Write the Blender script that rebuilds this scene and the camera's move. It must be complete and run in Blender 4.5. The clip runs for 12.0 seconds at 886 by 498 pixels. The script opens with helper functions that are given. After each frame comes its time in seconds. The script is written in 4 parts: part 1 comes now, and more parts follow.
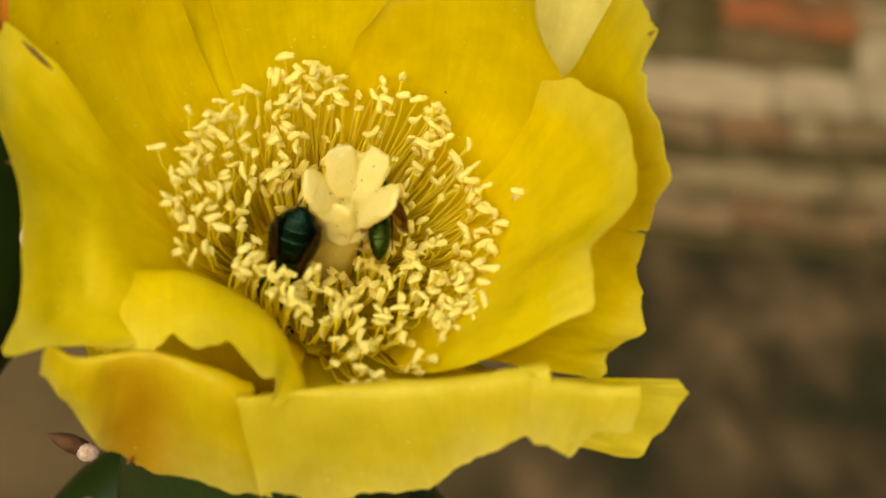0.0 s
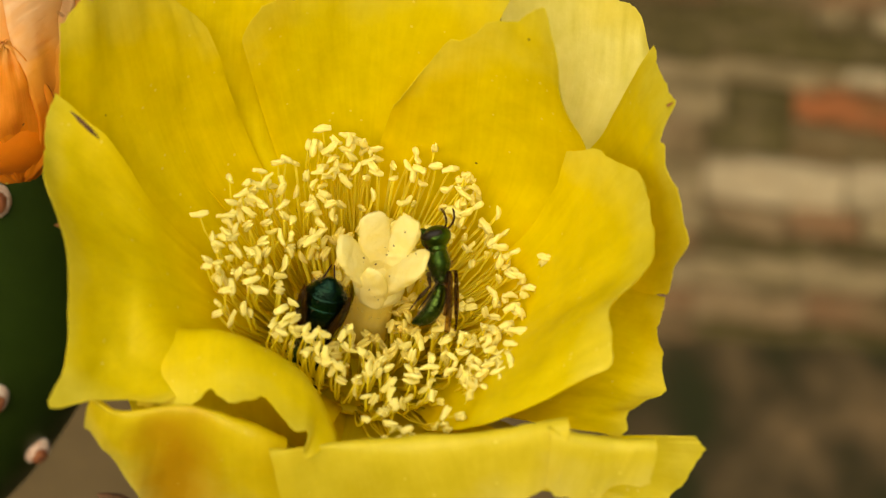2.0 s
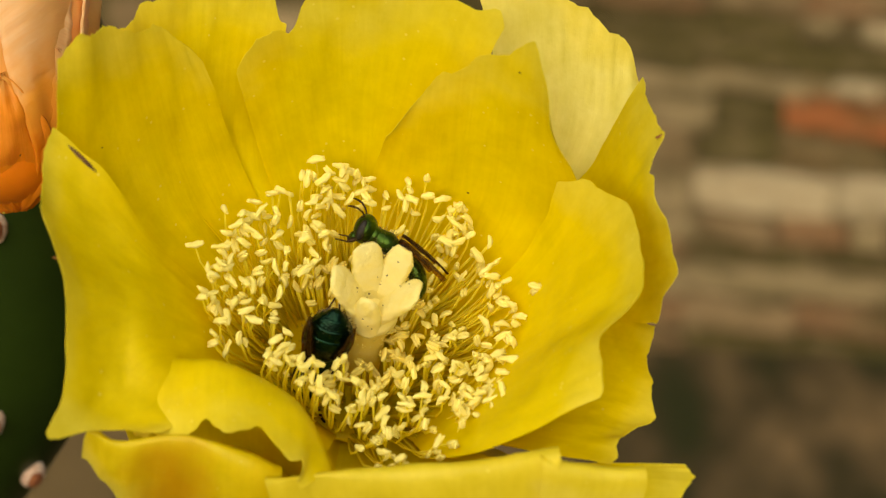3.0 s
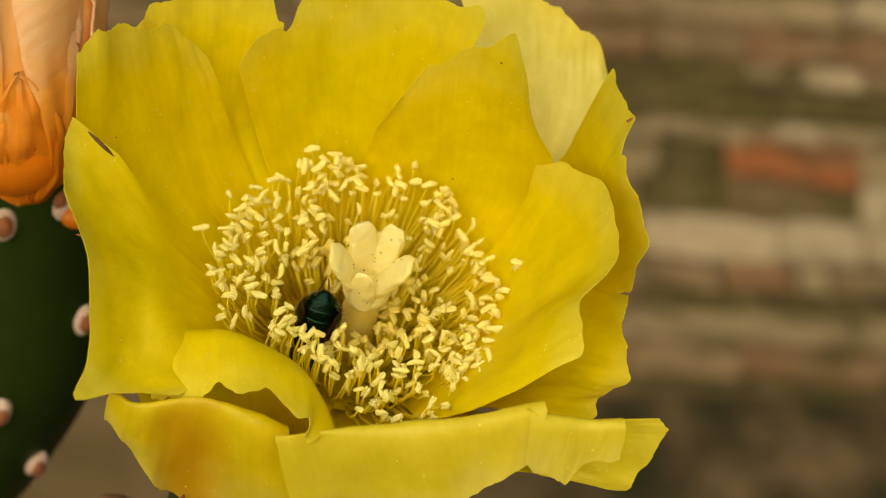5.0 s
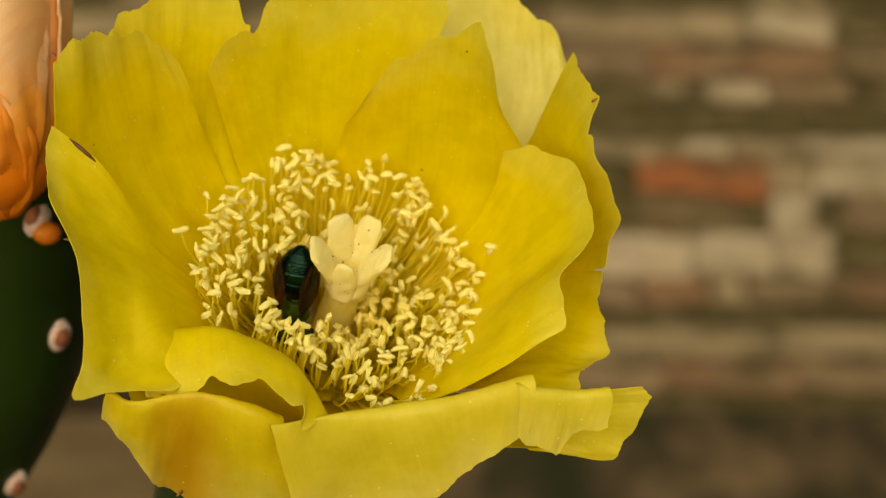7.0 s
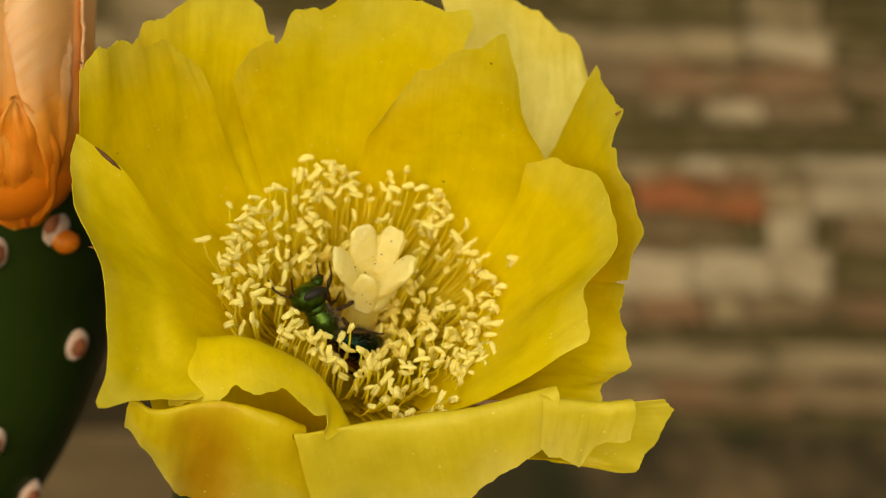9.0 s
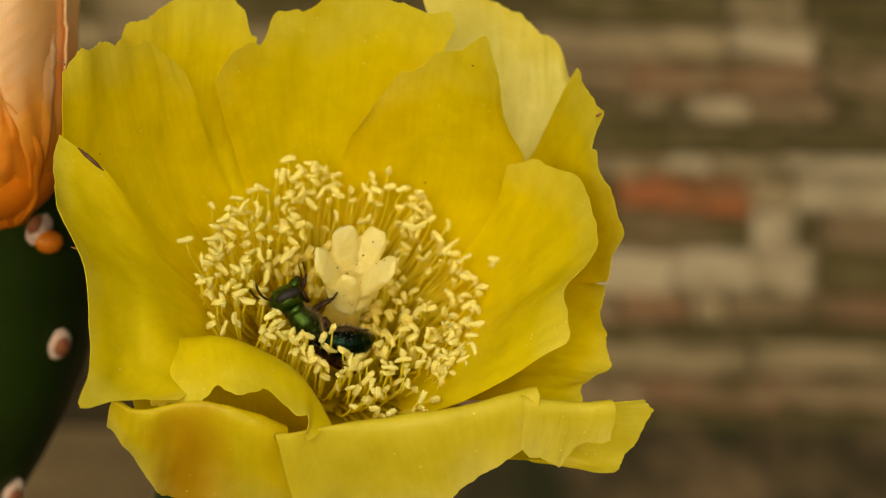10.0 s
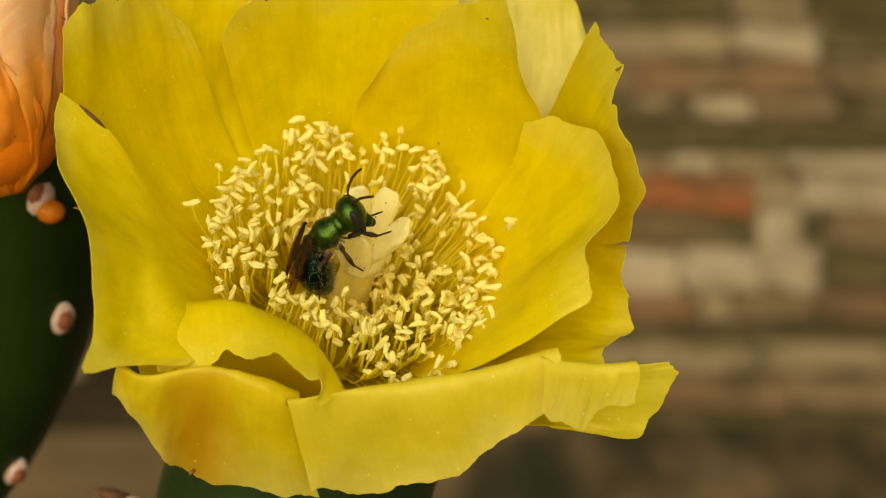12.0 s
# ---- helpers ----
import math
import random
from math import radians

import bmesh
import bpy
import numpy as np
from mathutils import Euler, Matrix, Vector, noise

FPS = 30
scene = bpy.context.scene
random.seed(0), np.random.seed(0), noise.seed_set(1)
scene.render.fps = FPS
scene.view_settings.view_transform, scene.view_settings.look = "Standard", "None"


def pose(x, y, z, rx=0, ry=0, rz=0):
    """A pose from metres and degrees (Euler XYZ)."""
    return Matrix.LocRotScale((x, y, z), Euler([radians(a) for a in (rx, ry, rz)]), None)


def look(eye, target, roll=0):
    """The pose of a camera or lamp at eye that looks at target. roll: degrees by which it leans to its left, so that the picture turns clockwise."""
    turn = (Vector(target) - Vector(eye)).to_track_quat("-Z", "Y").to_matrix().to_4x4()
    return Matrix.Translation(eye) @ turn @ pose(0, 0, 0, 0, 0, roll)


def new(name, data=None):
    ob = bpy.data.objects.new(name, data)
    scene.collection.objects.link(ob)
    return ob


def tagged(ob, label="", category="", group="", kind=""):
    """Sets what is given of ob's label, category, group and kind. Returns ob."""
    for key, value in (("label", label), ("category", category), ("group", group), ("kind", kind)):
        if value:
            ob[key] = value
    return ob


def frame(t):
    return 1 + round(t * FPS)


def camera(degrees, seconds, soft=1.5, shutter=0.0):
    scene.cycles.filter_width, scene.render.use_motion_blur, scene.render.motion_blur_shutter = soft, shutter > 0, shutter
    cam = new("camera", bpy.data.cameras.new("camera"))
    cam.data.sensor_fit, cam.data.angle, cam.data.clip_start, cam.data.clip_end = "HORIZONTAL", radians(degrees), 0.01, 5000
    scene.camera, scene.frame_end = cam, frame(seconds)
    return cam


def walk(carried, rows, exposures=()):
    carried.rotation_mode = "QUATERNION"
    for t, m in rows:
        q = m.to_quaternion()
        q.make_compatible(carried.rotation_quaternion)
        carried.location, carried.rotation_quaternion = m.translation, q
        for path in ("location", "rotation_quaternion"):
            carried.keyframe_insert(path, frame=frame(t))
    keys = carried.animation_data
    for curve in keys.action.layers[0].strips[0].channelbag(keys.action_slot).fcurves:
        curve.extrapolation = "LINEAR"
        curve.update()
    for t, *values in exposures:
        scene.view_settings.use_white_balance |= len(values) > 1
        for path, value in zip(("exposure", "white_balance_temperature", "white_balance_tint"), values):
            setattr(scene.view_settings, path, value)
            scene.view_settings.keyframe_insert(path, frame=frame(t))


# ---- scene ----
cam = camera(25.0, 12.0, soft=1.1)
cam.data.dof.use_dof = True
cam.data.dof.focus_distance = 0.221
cam.data.dof.aperture_fstop = 27.0
walk(cam, [
    (0, look((0.0037, -0.1928, 1.1744), (-0.0019, 0.0321, 1.0906), 3.61)),
    (0.5, look((0.0078, -0.1943, 1.1740), (-0.0082, 0.0319, 1.0955), 3.35)),
    (1, look((0.0092, -0.1946, 1.1757), (-0.0069, 0.0324, 1.0994), 3.20)),
    (1.5, look((0.0090, -0.1963, 1.1753), (-0.0068, 0.0310, 1.0999), 3.05)),
    (2, look((0.0089, -0.2019, 1.1743), (-0.0064, 0.0261, 1.1011), 2.94)),
    (2.5, look((0.0087, -0.2044, 1.1751), (-0.0059, 0.0239, 1.1023), 2.68)),
    (3, look((0.0086, -0.2039, 1.1773), (-0.0055, 0.0245, 1.1051), 2.92)),
    (3.2, look((0.0062, -0.2049, 1.1788), (-0.0058, 0.0236, 1.1067), 2.93)),
    (4.8, look((0.0025, -0.2158, 1.1765), (-0.0077, 0.0142, 1.1087), 2.86)),
    (5, look((0.0052, -0.2234, 1.1742), (-0.0028, 0.0073, 1.1084), 2.58)),
    (5.5, look((0.0035, -0.2294, 1.1722), (-0.0019, 0.0016, 1.1072), 1.10)),
    (6, look((0.0011, -0.2320, 1.1726), (-0.0037, -0.0008, 1.1087), 0.46)),
    (6.5, look((0.0000, -0.2323, 1.1700), (-0.0000, -0.0005, 1.1079), -0.00)),
    (7, look((-0.0020, -0.2303, 1.1703), (0.0004, 0.0017, 1.1086), -0.06)),
    (7.2, look((-0.0041, -0.2306, 1.1698), (-0.0035, 0.0016, 1.1091), -0.04)),
    (8.8, look((-0.0027, -0.2310, 1.1696), (-0.0029, 0.0016, 1.1103), 0.06)),
    (9, look((-0.0052, -0.2306, 1.1697), (-0.0022, 0.0018, 1.1100), 0.45)),
    (9.5, look((-0.0052, -0.2312, 1.1698), (-0.0012, 0.0012, 1.1101), 0.56)),
    (10, look((-0.0049, -0.2316, 1.1704), (-0.0000, 0.0007, 1.1104), 0.66)),
    (10.5, look((-0.0066, -0.2324, 1.1684), (-0.0001, 0.0003, 1.1103), 0.75)),
    (11, look((-0.0055, -0.2347, 1.1681), (0.0002, -0.0020, 1.1097), 0.74)),
    (11.5, look((-0.0061, -0.2335, 1.1672), (-0.0016, -0.0014, 1.1066), 0.71)),
    (12, look((-0.0060, -0.2252, 1.1637), (-0.0016, 0.0073, 1.1041), 0.10)),
], exposures=[(0.0, 0.07, 7300, 10), (1.0, 0.15, 7300, 10), (3.0, 0.11, 7300, 10), (5.0, -0.03, 7300, 10), (6.5, -0.09, 7300, 10), (9.3, -0.14, 7300, 10), (10.2, -0.26, 7300, 10), (11.0, -0.19, 7300, 10), (11.5, -0.13, 7300, 10), (12.0, 0.01, 7300, 10)])

# ---- world and light ----
world = bpy.data.worlds.new("overcast_sky")
scene.world = world
world.use_nodes = True
wn = world.node_tree
sky = wn.nodes.new("ShaderNodeTexSky")
sky.sky_type = "NISHITA"
sky.sun_disc = False
sky.sun_elevation, sky.sun_rotation = radians(22), radians(191)
sky.dust_density, sky.air_density = 4.0, 1.0
wn.links.new(sky.outputs[0], wn.nodes["Background"].inputs[0])
wn.nodes["Background"].inputs[1].default_value = 0.066

sun_data = bpy.data.lights.new("sun", "SUN")
sun_data.energy, sun_data.angle, sun_data.color = 3.2, radians(95), (1.0, 0.96, 0.88)
sun = new("sun", sun_data)
sun.matrix_world = look((-0.4, -2.1, 1.96), (0.0, 0.0, 1.1))
scene.view_settings.exposure = 0.0
scene.cycles.diffuse_bounces, scene.cycles.max_bounces = 8, 14


# ---- materials ----
def material(name, rough=0.5, metal=0.0, spec=0.5):
    m = bpy.data.materials.new(name)
    m.use_nodes = True
    b = m.node_tree.nodes["Principled BSDF"]
    b.inputs["Roughness"].default_value = rough
    b.inputs["Metallic"].default_value = metal
    b.inputs["Specular IOR Level"].default_value = spec
    return m, m.node_tree, b


def node(nt, kind, **values):
    n = nt.nodes.new(kind)
    for key, value in values.items():
        n.inputs[key.replace("_", " ")].default_value = value
    return n


def ramp(nt, source, stops):
    r = nt.nodes.new("ShaderNodeValToRGB")
    while len(r.color_ramp.elements) < len(stops):
        r.color_ramp.elements.new(0.5)
    for e, (p, c) in zip(r.color_ramp.elements, stops):
        e.position, e.color = p, (*c, 1)
    nt.links.new(source, r.inputs[0])
    return r


def coords(nt, which="Object", scale=(1, 1, 1)):
    c = nt.nodes.new("ShaderNodeTexCoord")
    m = nt.nodes.new("ShaderNodeMapping")
    m.inputs["Scale"].default_value = scale
    nt.links.new(c.outputs[which], m.inputs[0])
    return m.outputs[0]


def noise_tex(nt, vec, scale, detail=4.0, rough=0.55):
    n = node(nt, "ShaderNodeTexNoise", Scale=scale, Detail=detail, Roughness=rough)
    nt.links.new(vec, n.inputs["Vector"])
    return n


def bump(nt, height, bsdf, strength, distance):
    b = node(nt, "ShaderNodeBump", Strength=strength, Distance=distance)
    nt.links.new(height, b.inputs["Height"])
    nt.links.new(b.outputs[0], bsdf.inputs["Normal"])
    return b


def mix_rgb(nt, fac, a, b, blend="MIX"):
    m = nt.nodes.new("ShaderNodeMix")
    m.data_type, m.blend_type = "RGBA", blend
    for value, socket in ((fac, m.inputs[0]), (a, m.inputs[6]), (b, m.inputs[7])):
        if isinstance(value, bpy.types.NodeSocket):
            nt.links.new(value, socket)
        elif isinstance(value, tuple):
            socket.default_value = (*value, 1)
        else:
            socket.default_value = value
    return m.outputs[2]


def petal_material(name, deep, body, edge, through_share=0.46, vein=0.30, blotch=False):
    """Thin waxy petal: body colour that pales to the rim, fine veins along it, specks of pollen."""
    m, nt, b = material(name, rough=0.38, spec=0.34)
    uv = coords(nt, "UV", (1, 1, 1))
    sep = nt.nodes.new("ShaderNodeSeparateXYZ")
    nt.links.new(uv, sep.inputs[0])
    cloud = noise_tex(nt, coords(nt, "Object"), 160, 3)
    shift = node(nt, "ShaderNodeMath")
    shift.operation = "MULTIPLY_ADD"
    shift.inputs[1].default_value, shift.inputs[2].default_value = 0.30, -0.15
    nt.links.new(cloud.outputs[0], shift.inputs[0])
    add = nt.nodes.new("ShaderNodeMath")
    nt.links.new(sep.outputs[1], add.inputs[0])
    nt.links.new(shift.outputs[0], add.inputs[1])
    base = ramp(nt, add.outputs[0], [(0.0, deep), (0.55, body), (0.84, body), (1.0, edge)])
    veins = noise_tex(nt, coords(nt, "UV", (30, 5.0, 1)), 1.0, 6, 0.62)
    veins.inputs["Distortion"].default_value = 0.5
    vr = ramp(nt, veins.outputs[0], [(0.3, (0.88, 0.86, 0.70)), (0.7, (1.07, 1.08, 1.5))])
    col = mix_rgb(nt, vein, base.outputs[0], vr.outputs[0], "MULTIPLY")
    mott = noise_tex(nt, coords(nt, "Object"), 230, 6, 0.62)
    mr = ramp(nt, mott.outputs[0], [(0.32, (0.92, 0.90, 0.75)), (0.68, (1.06, 1.07, 1.6))])
    col = mix_rgb(nt, 0.8, col, mr.outputs[0], "MULTIPLY")
    if blotch:
        # ageing orange-brown patch in the middle
        spot = node(nt, "ShaderNodeVectorMath")
        spot.operation = "DISTANCE"
        spot.inputs[1].default_value = (0.52, 0.86, 0.0)
        nt.links.new(coords(nt, "UV", (1.0, 1.0, 0.0)), spot.inputs[0])
        soft = node(nt, "ShaderNodeMath")
        soft.operation = "MULTIPLY_ADD"
        soft.inputs[1].default_value = 0.28
        nt.links.new(cloud.outputs[0], soft.inputs[0])
        nt.links.new(spot.outputs["Value"], soft.inputs[2])
        br = ramp(nt, soft.outputs[0], [(0.20, (0.9, 0.9, 0.9)), (0.40, (0, 0, 0))])
        col = mix_rgb(nt, br.outputs[0], col, (0.70, 0.40, 0.01))
    # loose pollen grains, dense enough to paint in the petals' tiny glints too
    cell = node(nt, "ShaderNodeTexVoronoi", Scale=760.0)
    nt.links.new(coords(nt, "Object"), cell.inputs["Vector"])
    grain = ramp(nt, cell.outputs["Distance"], [(0.10, (1, 1, 1)), (0.15, (0, 0, 0))])
    sparse = noise_tex(nt, coords(nt, "Object"), 260, 2)
    keep = ramp(nt, sparse.outputs[0], [(0.54, (0, 0, 0)), (0.58, (0.85, 0.85, 0.85))])
    mask = mix_rgb(nt, 1.0, grain.outputs[0], keep.outputs[0], "MULTIPLY")
    col = mix_rgb(nt, mask, col, (0.97, 0.87, 0.14))
    # sparse dark specks of dust
    dust = node(nt, "ShaderNodeTexVoronoi", Scale=150.0)
    nt.links.new(coords(nt, "Object"), dust.inputs["Vector"])
    dot = ramp(nt, dust.outputs["Distance"], [(0.018, (0.8, 0.8, 0.8)), (0.028, (0, 0, 0))])
    col = mix_rgb(nt, dot.outputs[0], col, (0.10, 0.06, 0.015))
    nt.links.new(col, b.inputs["Base Color"])
    fine = noise_tex(nt, coords(nt, "UV", (48, 6, 1)), 1.0, 5)
    fine.inputs["Distortion"].default_value = 0.6
    lump = noise_tex(nt, coords(nt, "Object"), 330, 6, 0.66)
    both = nt.nodes.new("ShaderNodeMath")
    both.operation = "MULTIPLY_ADD"
    both.inputs[1].default_value = 0.22
    nt.links.new(fine.outputs[0], both.inputs[0])
    nt.links.new(lump.outputs[0], both.inputs[2])
    bump(nt, both.outputs[0], b, 0.5, 0.0003)
    t = nt.nodes.new("ShaderNodeBsdfTranslucent")
    nt.links.new(col, t.inputs[0])
    mx = nt.nodes.new("ShaderNodeMixShader")
    mx.inputs[0].default_value = through_share
    nt.links.new(b.outputs[0], mx.inputs[1])
    nt.links.new(t.outputs[0], mx.inputs[2])
    nt.links.new(mx.outputs[0], nt.nodes["Material Output"].inputs[0])
    return m


def soft_material(name, dark, light, scale, rough=0.5, through_share=0.0, relief=0.00015, spec=0.4, where="Object"):
    """Two-tone mottled surface with fine relief."""
    m, nt, b = material(name, rough=rough, spec=spec)
    n = noise_tex(nt, coords(nt, where), scale, 5)
    r = ramp(nt, n.outputs[0], [(0.3, dark), (0.7, light)])
    nt.links.new(r.outputs[0], b.inputs["Base Color"])
    f = noise_tex(nt, coords(nt, where), scale * 5, 4)
    bump(nt, f.outputs[0], b, 0.6, relief)
    if through_share:
        t = nt.nodes.new("ShaderNodeBsdfTranslucent")
        nt.links.new(r.outputs[0], t.inputs[0])
        mx = nt.nodes.new("ShaderNodeMixShader")
        mx.inputs[0].default_value = through_share
        nt.links.new(b.outputs[0], mx.inputs[1])
        nt.links.new(t.outputs[0], mx.inputs[2])
        nt.links.new(mx.outputs[0], nt.nodes["Material Output"].inputs[0])
    return m


def wilted_material():
    """Limp peach petal: orange at the base, pale in the middle, pink and finely cross-wrinkled at the rim."""
    m, nt, b = material("wilted_petal", rough=0.5, spec=0.25)
    uv = coords(nt, "UV", (1, 1, 1))
    sep = nt.nodes.new("ShaderNodeSeparateXYZ")
    nt.links.new(uv, sep.inputs[0])
    cloud = noise_tex(nt, coords(nt, "Object"), 120, 4)
    shift = node(nt, "ShaderNodeMath")
    shift.operation = "MULTIPLY_ADD"
    shift.inputs[1].default_value, shift.inputs[2].default_value = 0.5, -0.25
    nt.links.new(cloud.outputs[0], shift.inputs[0])
    along = nt.nodes.new("ShaderNodeMath")
    nt.links.new(sep.outputs[1], along.inputs[0])
    nt.links.new(shift.outputs[0], along.inputs[1])
    body = ramp(nt, along.outputs[0], [(0.12, (0.93, 0.33, 0.02)), (0.28, (0.95, 0.46, 0.06)), (0.46, (0.97, 0.62, 0.22)), (1.0, (0.98, 0.71, 0.34))])
    # distance from the long middle line of the petal
    off = node(nt, "ShaderNodeMath")
    off.operation = "SUBTRACT"
    off.inputs[1].default_value = 0.5
    nt.links.new(sep.outputs[0], off.inputs[0])
    far = nt.nodes.new("ShaderNodeMath")
    far.operation = "ABSOLUTE"
    nt.links.new(off.outputs[0], far.inputs[0])
    wob = nt.nodes.new("ShaderNodeMath")
    wob.operation = "MULTIPLY_ADD"
    wob.inputs[1].default_value = 0.25
    nt.links.new(shift.outputs[0], wob.inputs[0])
    nt.links.new(far.outputs[0], wob.inputs[2])
    rim = ramp(nt, wob.outputs[0], [(0.30, (0, 0, 0)), (0.42, (1, 1, 1))])
    wrinkle = noise_tex(nt, coords(nt, "UV", (4, 36, 1)), 1.0, 4)
    wr = ramp(nt, wrinkle.outputs[0], [(0.3, (0.96, 0.62, 0.26)), (0.7, (0.98, 0.74, 0.42))])
    high = ramp(nt, along.outputs[0], [(0.30, (0, 0, 0)), (0.50, (1, 1, 1))])
    only = mix_rgb(nt, 1.0, rim.outputs[0], high.outputs[0], "MULTIPLY")
    col = mix_rgb(nt, only, body.outputs[0], wr.outputs[0])
    nt.links.new(col, b.inputs["Base Color"])
    both = nt.nodes.new("ShaderNodeMath")
    nt.links.new(wrinkle.outputs[0], both.inputs[0])
    nt.links.new(cloud.outputs[0], both.inputs[1])
    bump(nt, both.outputs[0], b, 0.5, 0.0004)
    t = nt.nodes.new("ShaderNodeBsdfTranslucent")
    nt.links.new(col, t.inputs[0])
    mx = nt.nodes.new("ShaderNodeMixShader")
    mx.inputs[0].default_value = 0.35
    nt.links.new(b.outputs[0], mx.inputs[1])
    nt.links.new(t.outputs[0], mx.inputs[2])
    nt.links.new(mx.outputs[0], nt.nodes["Material Output"].inputs[0])
    return m


PETAL = petal_material("yellow_petal", (0.94, 0.77, 0.003), (0.91, 0.78, 0.012), (0.88, 0.785, 0.055))
# paler outer petal; strong light on it is partly put into the colour
PETAL_PALE = petal_material("pale_lit_petal", (0.93, 0.81, 0.07), (0.94, 0.86, 0.16), (0.92, 0.80, 0.07), 0.45, 0.2)
PETAL_STAINED = petal_material("ageing_petal", (0.86, 0.66, 0.006), (0.84, 0.70, 0.015), (0.80, 0.71, 0.09), blotch=True)
# less saturated lip petals; the colour is also darkened for their weaker light
PETAL_LIP = petal_material("pale_shaded_lip_petal", (0.86, 0.72, 0.010), (0.83, 0.715, 0.035), (0.84, 0.745, 0.10), 0.42, 0.28)
PEACH = wilted_material()
SEPAL_ORANGE = petal_material("orange_sepal", (0.90, 0.28, 0.012), (0.93, 0.36, 0.025), (0.95, 0.50, 0.09), 0.35, 0.5)
FILAMENT = soft_material("filament", (0.97, 0.88, 0.07), (0.98, 0.91, 0.14), 300, 0.5, 0.65, 0.00003)
ANTHER = soft_material("anther_pollen", (0.99, 0.925, 0.26), (1.0, 0.955, 0.41), 900, 0.8, 0.45, 0.00005)
ANTHER_INNER = soft_material("inner_anther", (0.97, 0.86, 0.20), (0.98, 0.91, 0.33), 900, 0.8, 0.5, 0.00008)
STIGMA = soft_material("cream_stigma", (0.98, 0.89, 0.32), (0.99, 0.93, 0.44), 640, 0.8, 0.4, 0.00032)
# cream like the stigma, toned down in colour for the shade below it
STYLE = soft_material("shaded_cream_style", (0.96, 0.83, 0.19), (0.975, 0.875, 0.28), 500, 0.6, 0.5, 0.00012)
CUP = soft_material("nectar_cup", (0.94, 0.765, 0.004), (0.95, 0.79, 0.015), 300, 0.5, 0.5)
CACTUS = soft_material("cactus_skin", (0.004, 0.010, 0.001), (0.020, 0.042, 0.004), 26, 0.42, 0.0, 0.0002, 0.22)
OVARY = soft_material("green_pericarpel", (0.012, 0.03, 0.005), (0.025, 0.055, 0.01), 90, 0.4, 0.0, 0.0002)
AREOLE_WOOL = soft_material("areole_wool", (0.55, 0.34, 0.22), (0.80, 0.68, 0.56), 1500, 0.95, 0.0, 0.0003)
AREOLE_BROWN = soft_material("areole_core", (0.20, 0.06, 0.025), (0.38, 0.14, 0.05), 900, 0.9, 0.0, 0.0003)
SPECK = soft_material("dark_speck", (0.03, 0.02, 0.01), (0.05, 0.03, 0.02), 900, 0.8)
SCALE_AND_SLIT = soft_material("shrivelled_scale_and_slit", (0.07, 0.032, 0.012), (0.17, 0.08, 0.03), 700, 0.8)
DRY_TIP = soft_material("dry_brown_tip", (0.22, 0.08, 0.02), (0.36, 0.15, 0.04), 900, 0.8)


def shell_material(name, dark, light, rough=0.28):
    """Metallic green insect cuticle with dense punctures."""
    m, nt, b = material(name, rough=rough, metal=0.9)
    n = noise_tex(nt, coords(nt), 500, 3)
    r = ramp(nt, n.outputs[0], [(0.3, dark), (0.7, light)])
    nt.links.new(r.outputs[0], b.inputs["Base Color"])
    v = node(nt, "ShaderNodeTexVoronoi", Scale=5200.0)
    nt.links.new(coords(nt), v.inputs["Vector"])
    bump(nt, v.outputs["Distance"], b, 0.6, 0.000055)
    return m


SHELL = shell_material("green_cuticle", (0.010, 0.028, 0.004), (0.060, 0.118, 0.014), 0.30)
SHELL_ABDOMEN = shell_material("abdomen_cuticle", (0.016, 0.034, 0.005), (0.055, 0.095, 0.013), 0.26)
# green abdomen darkened to teal in its colour for the shade among stamens
SHELL_SHADED = shell_material("shaded_green_cuticle", (0.0010, 0.0042, 0.0026), (0.005, 0.031, 0.015), 0.17)
EYE = soft_material("compound_eye", (0.010, 0.009, 0.006), (0.022, 0.018, 0.012), 2000, 0.45, 0.0, 0.00005, 0.2)
LEG = soft_material("leg_chitin", (0.018, 0.009, 0.003), (0.055, 0.026, 0.007), 1500, 0.5, 0.0, 0.00003, 0.2)
HAIR = soft_material("body_hair", (0.13, 0.085, 0.035), (0.30, 0.22, 0.11), 3000, 0.9)


def wing_material():
    m, nt, b = material("smoky_wing", rough=0.25, spec=0.6)
    n = noise_tex(nt, coords(nt, "Object", (1, 3, 1)), 700, 3)
    r = ramp(nt, n.outputs[0], [(0.35, (0.035, 0.020, 0.007)), (0.7, (0.09, 0.052, 0.018))])
    nt.links.new(r.outputs[0], b.inputs["Base Color"])
    tr = nt.nodes.new("ShaderNodeBsdfTransparent")
    tr.inputs[0].default_value = (0.72, 0.56, 0.30, 1)
    mx = nt.nodes.new("ShaderNodeMixShader")
    mx.inputs[0].default_value = 0.82
    nt.links.new(b.outputs[0], mx.inputs[1])
    nt.links.new(tr.outputs[0], mx.inputs[2])
    nt.links.new(mx.outputs[0], nt.nodes["Material Output"].inputs[0])
    return m


WING = wing_material()


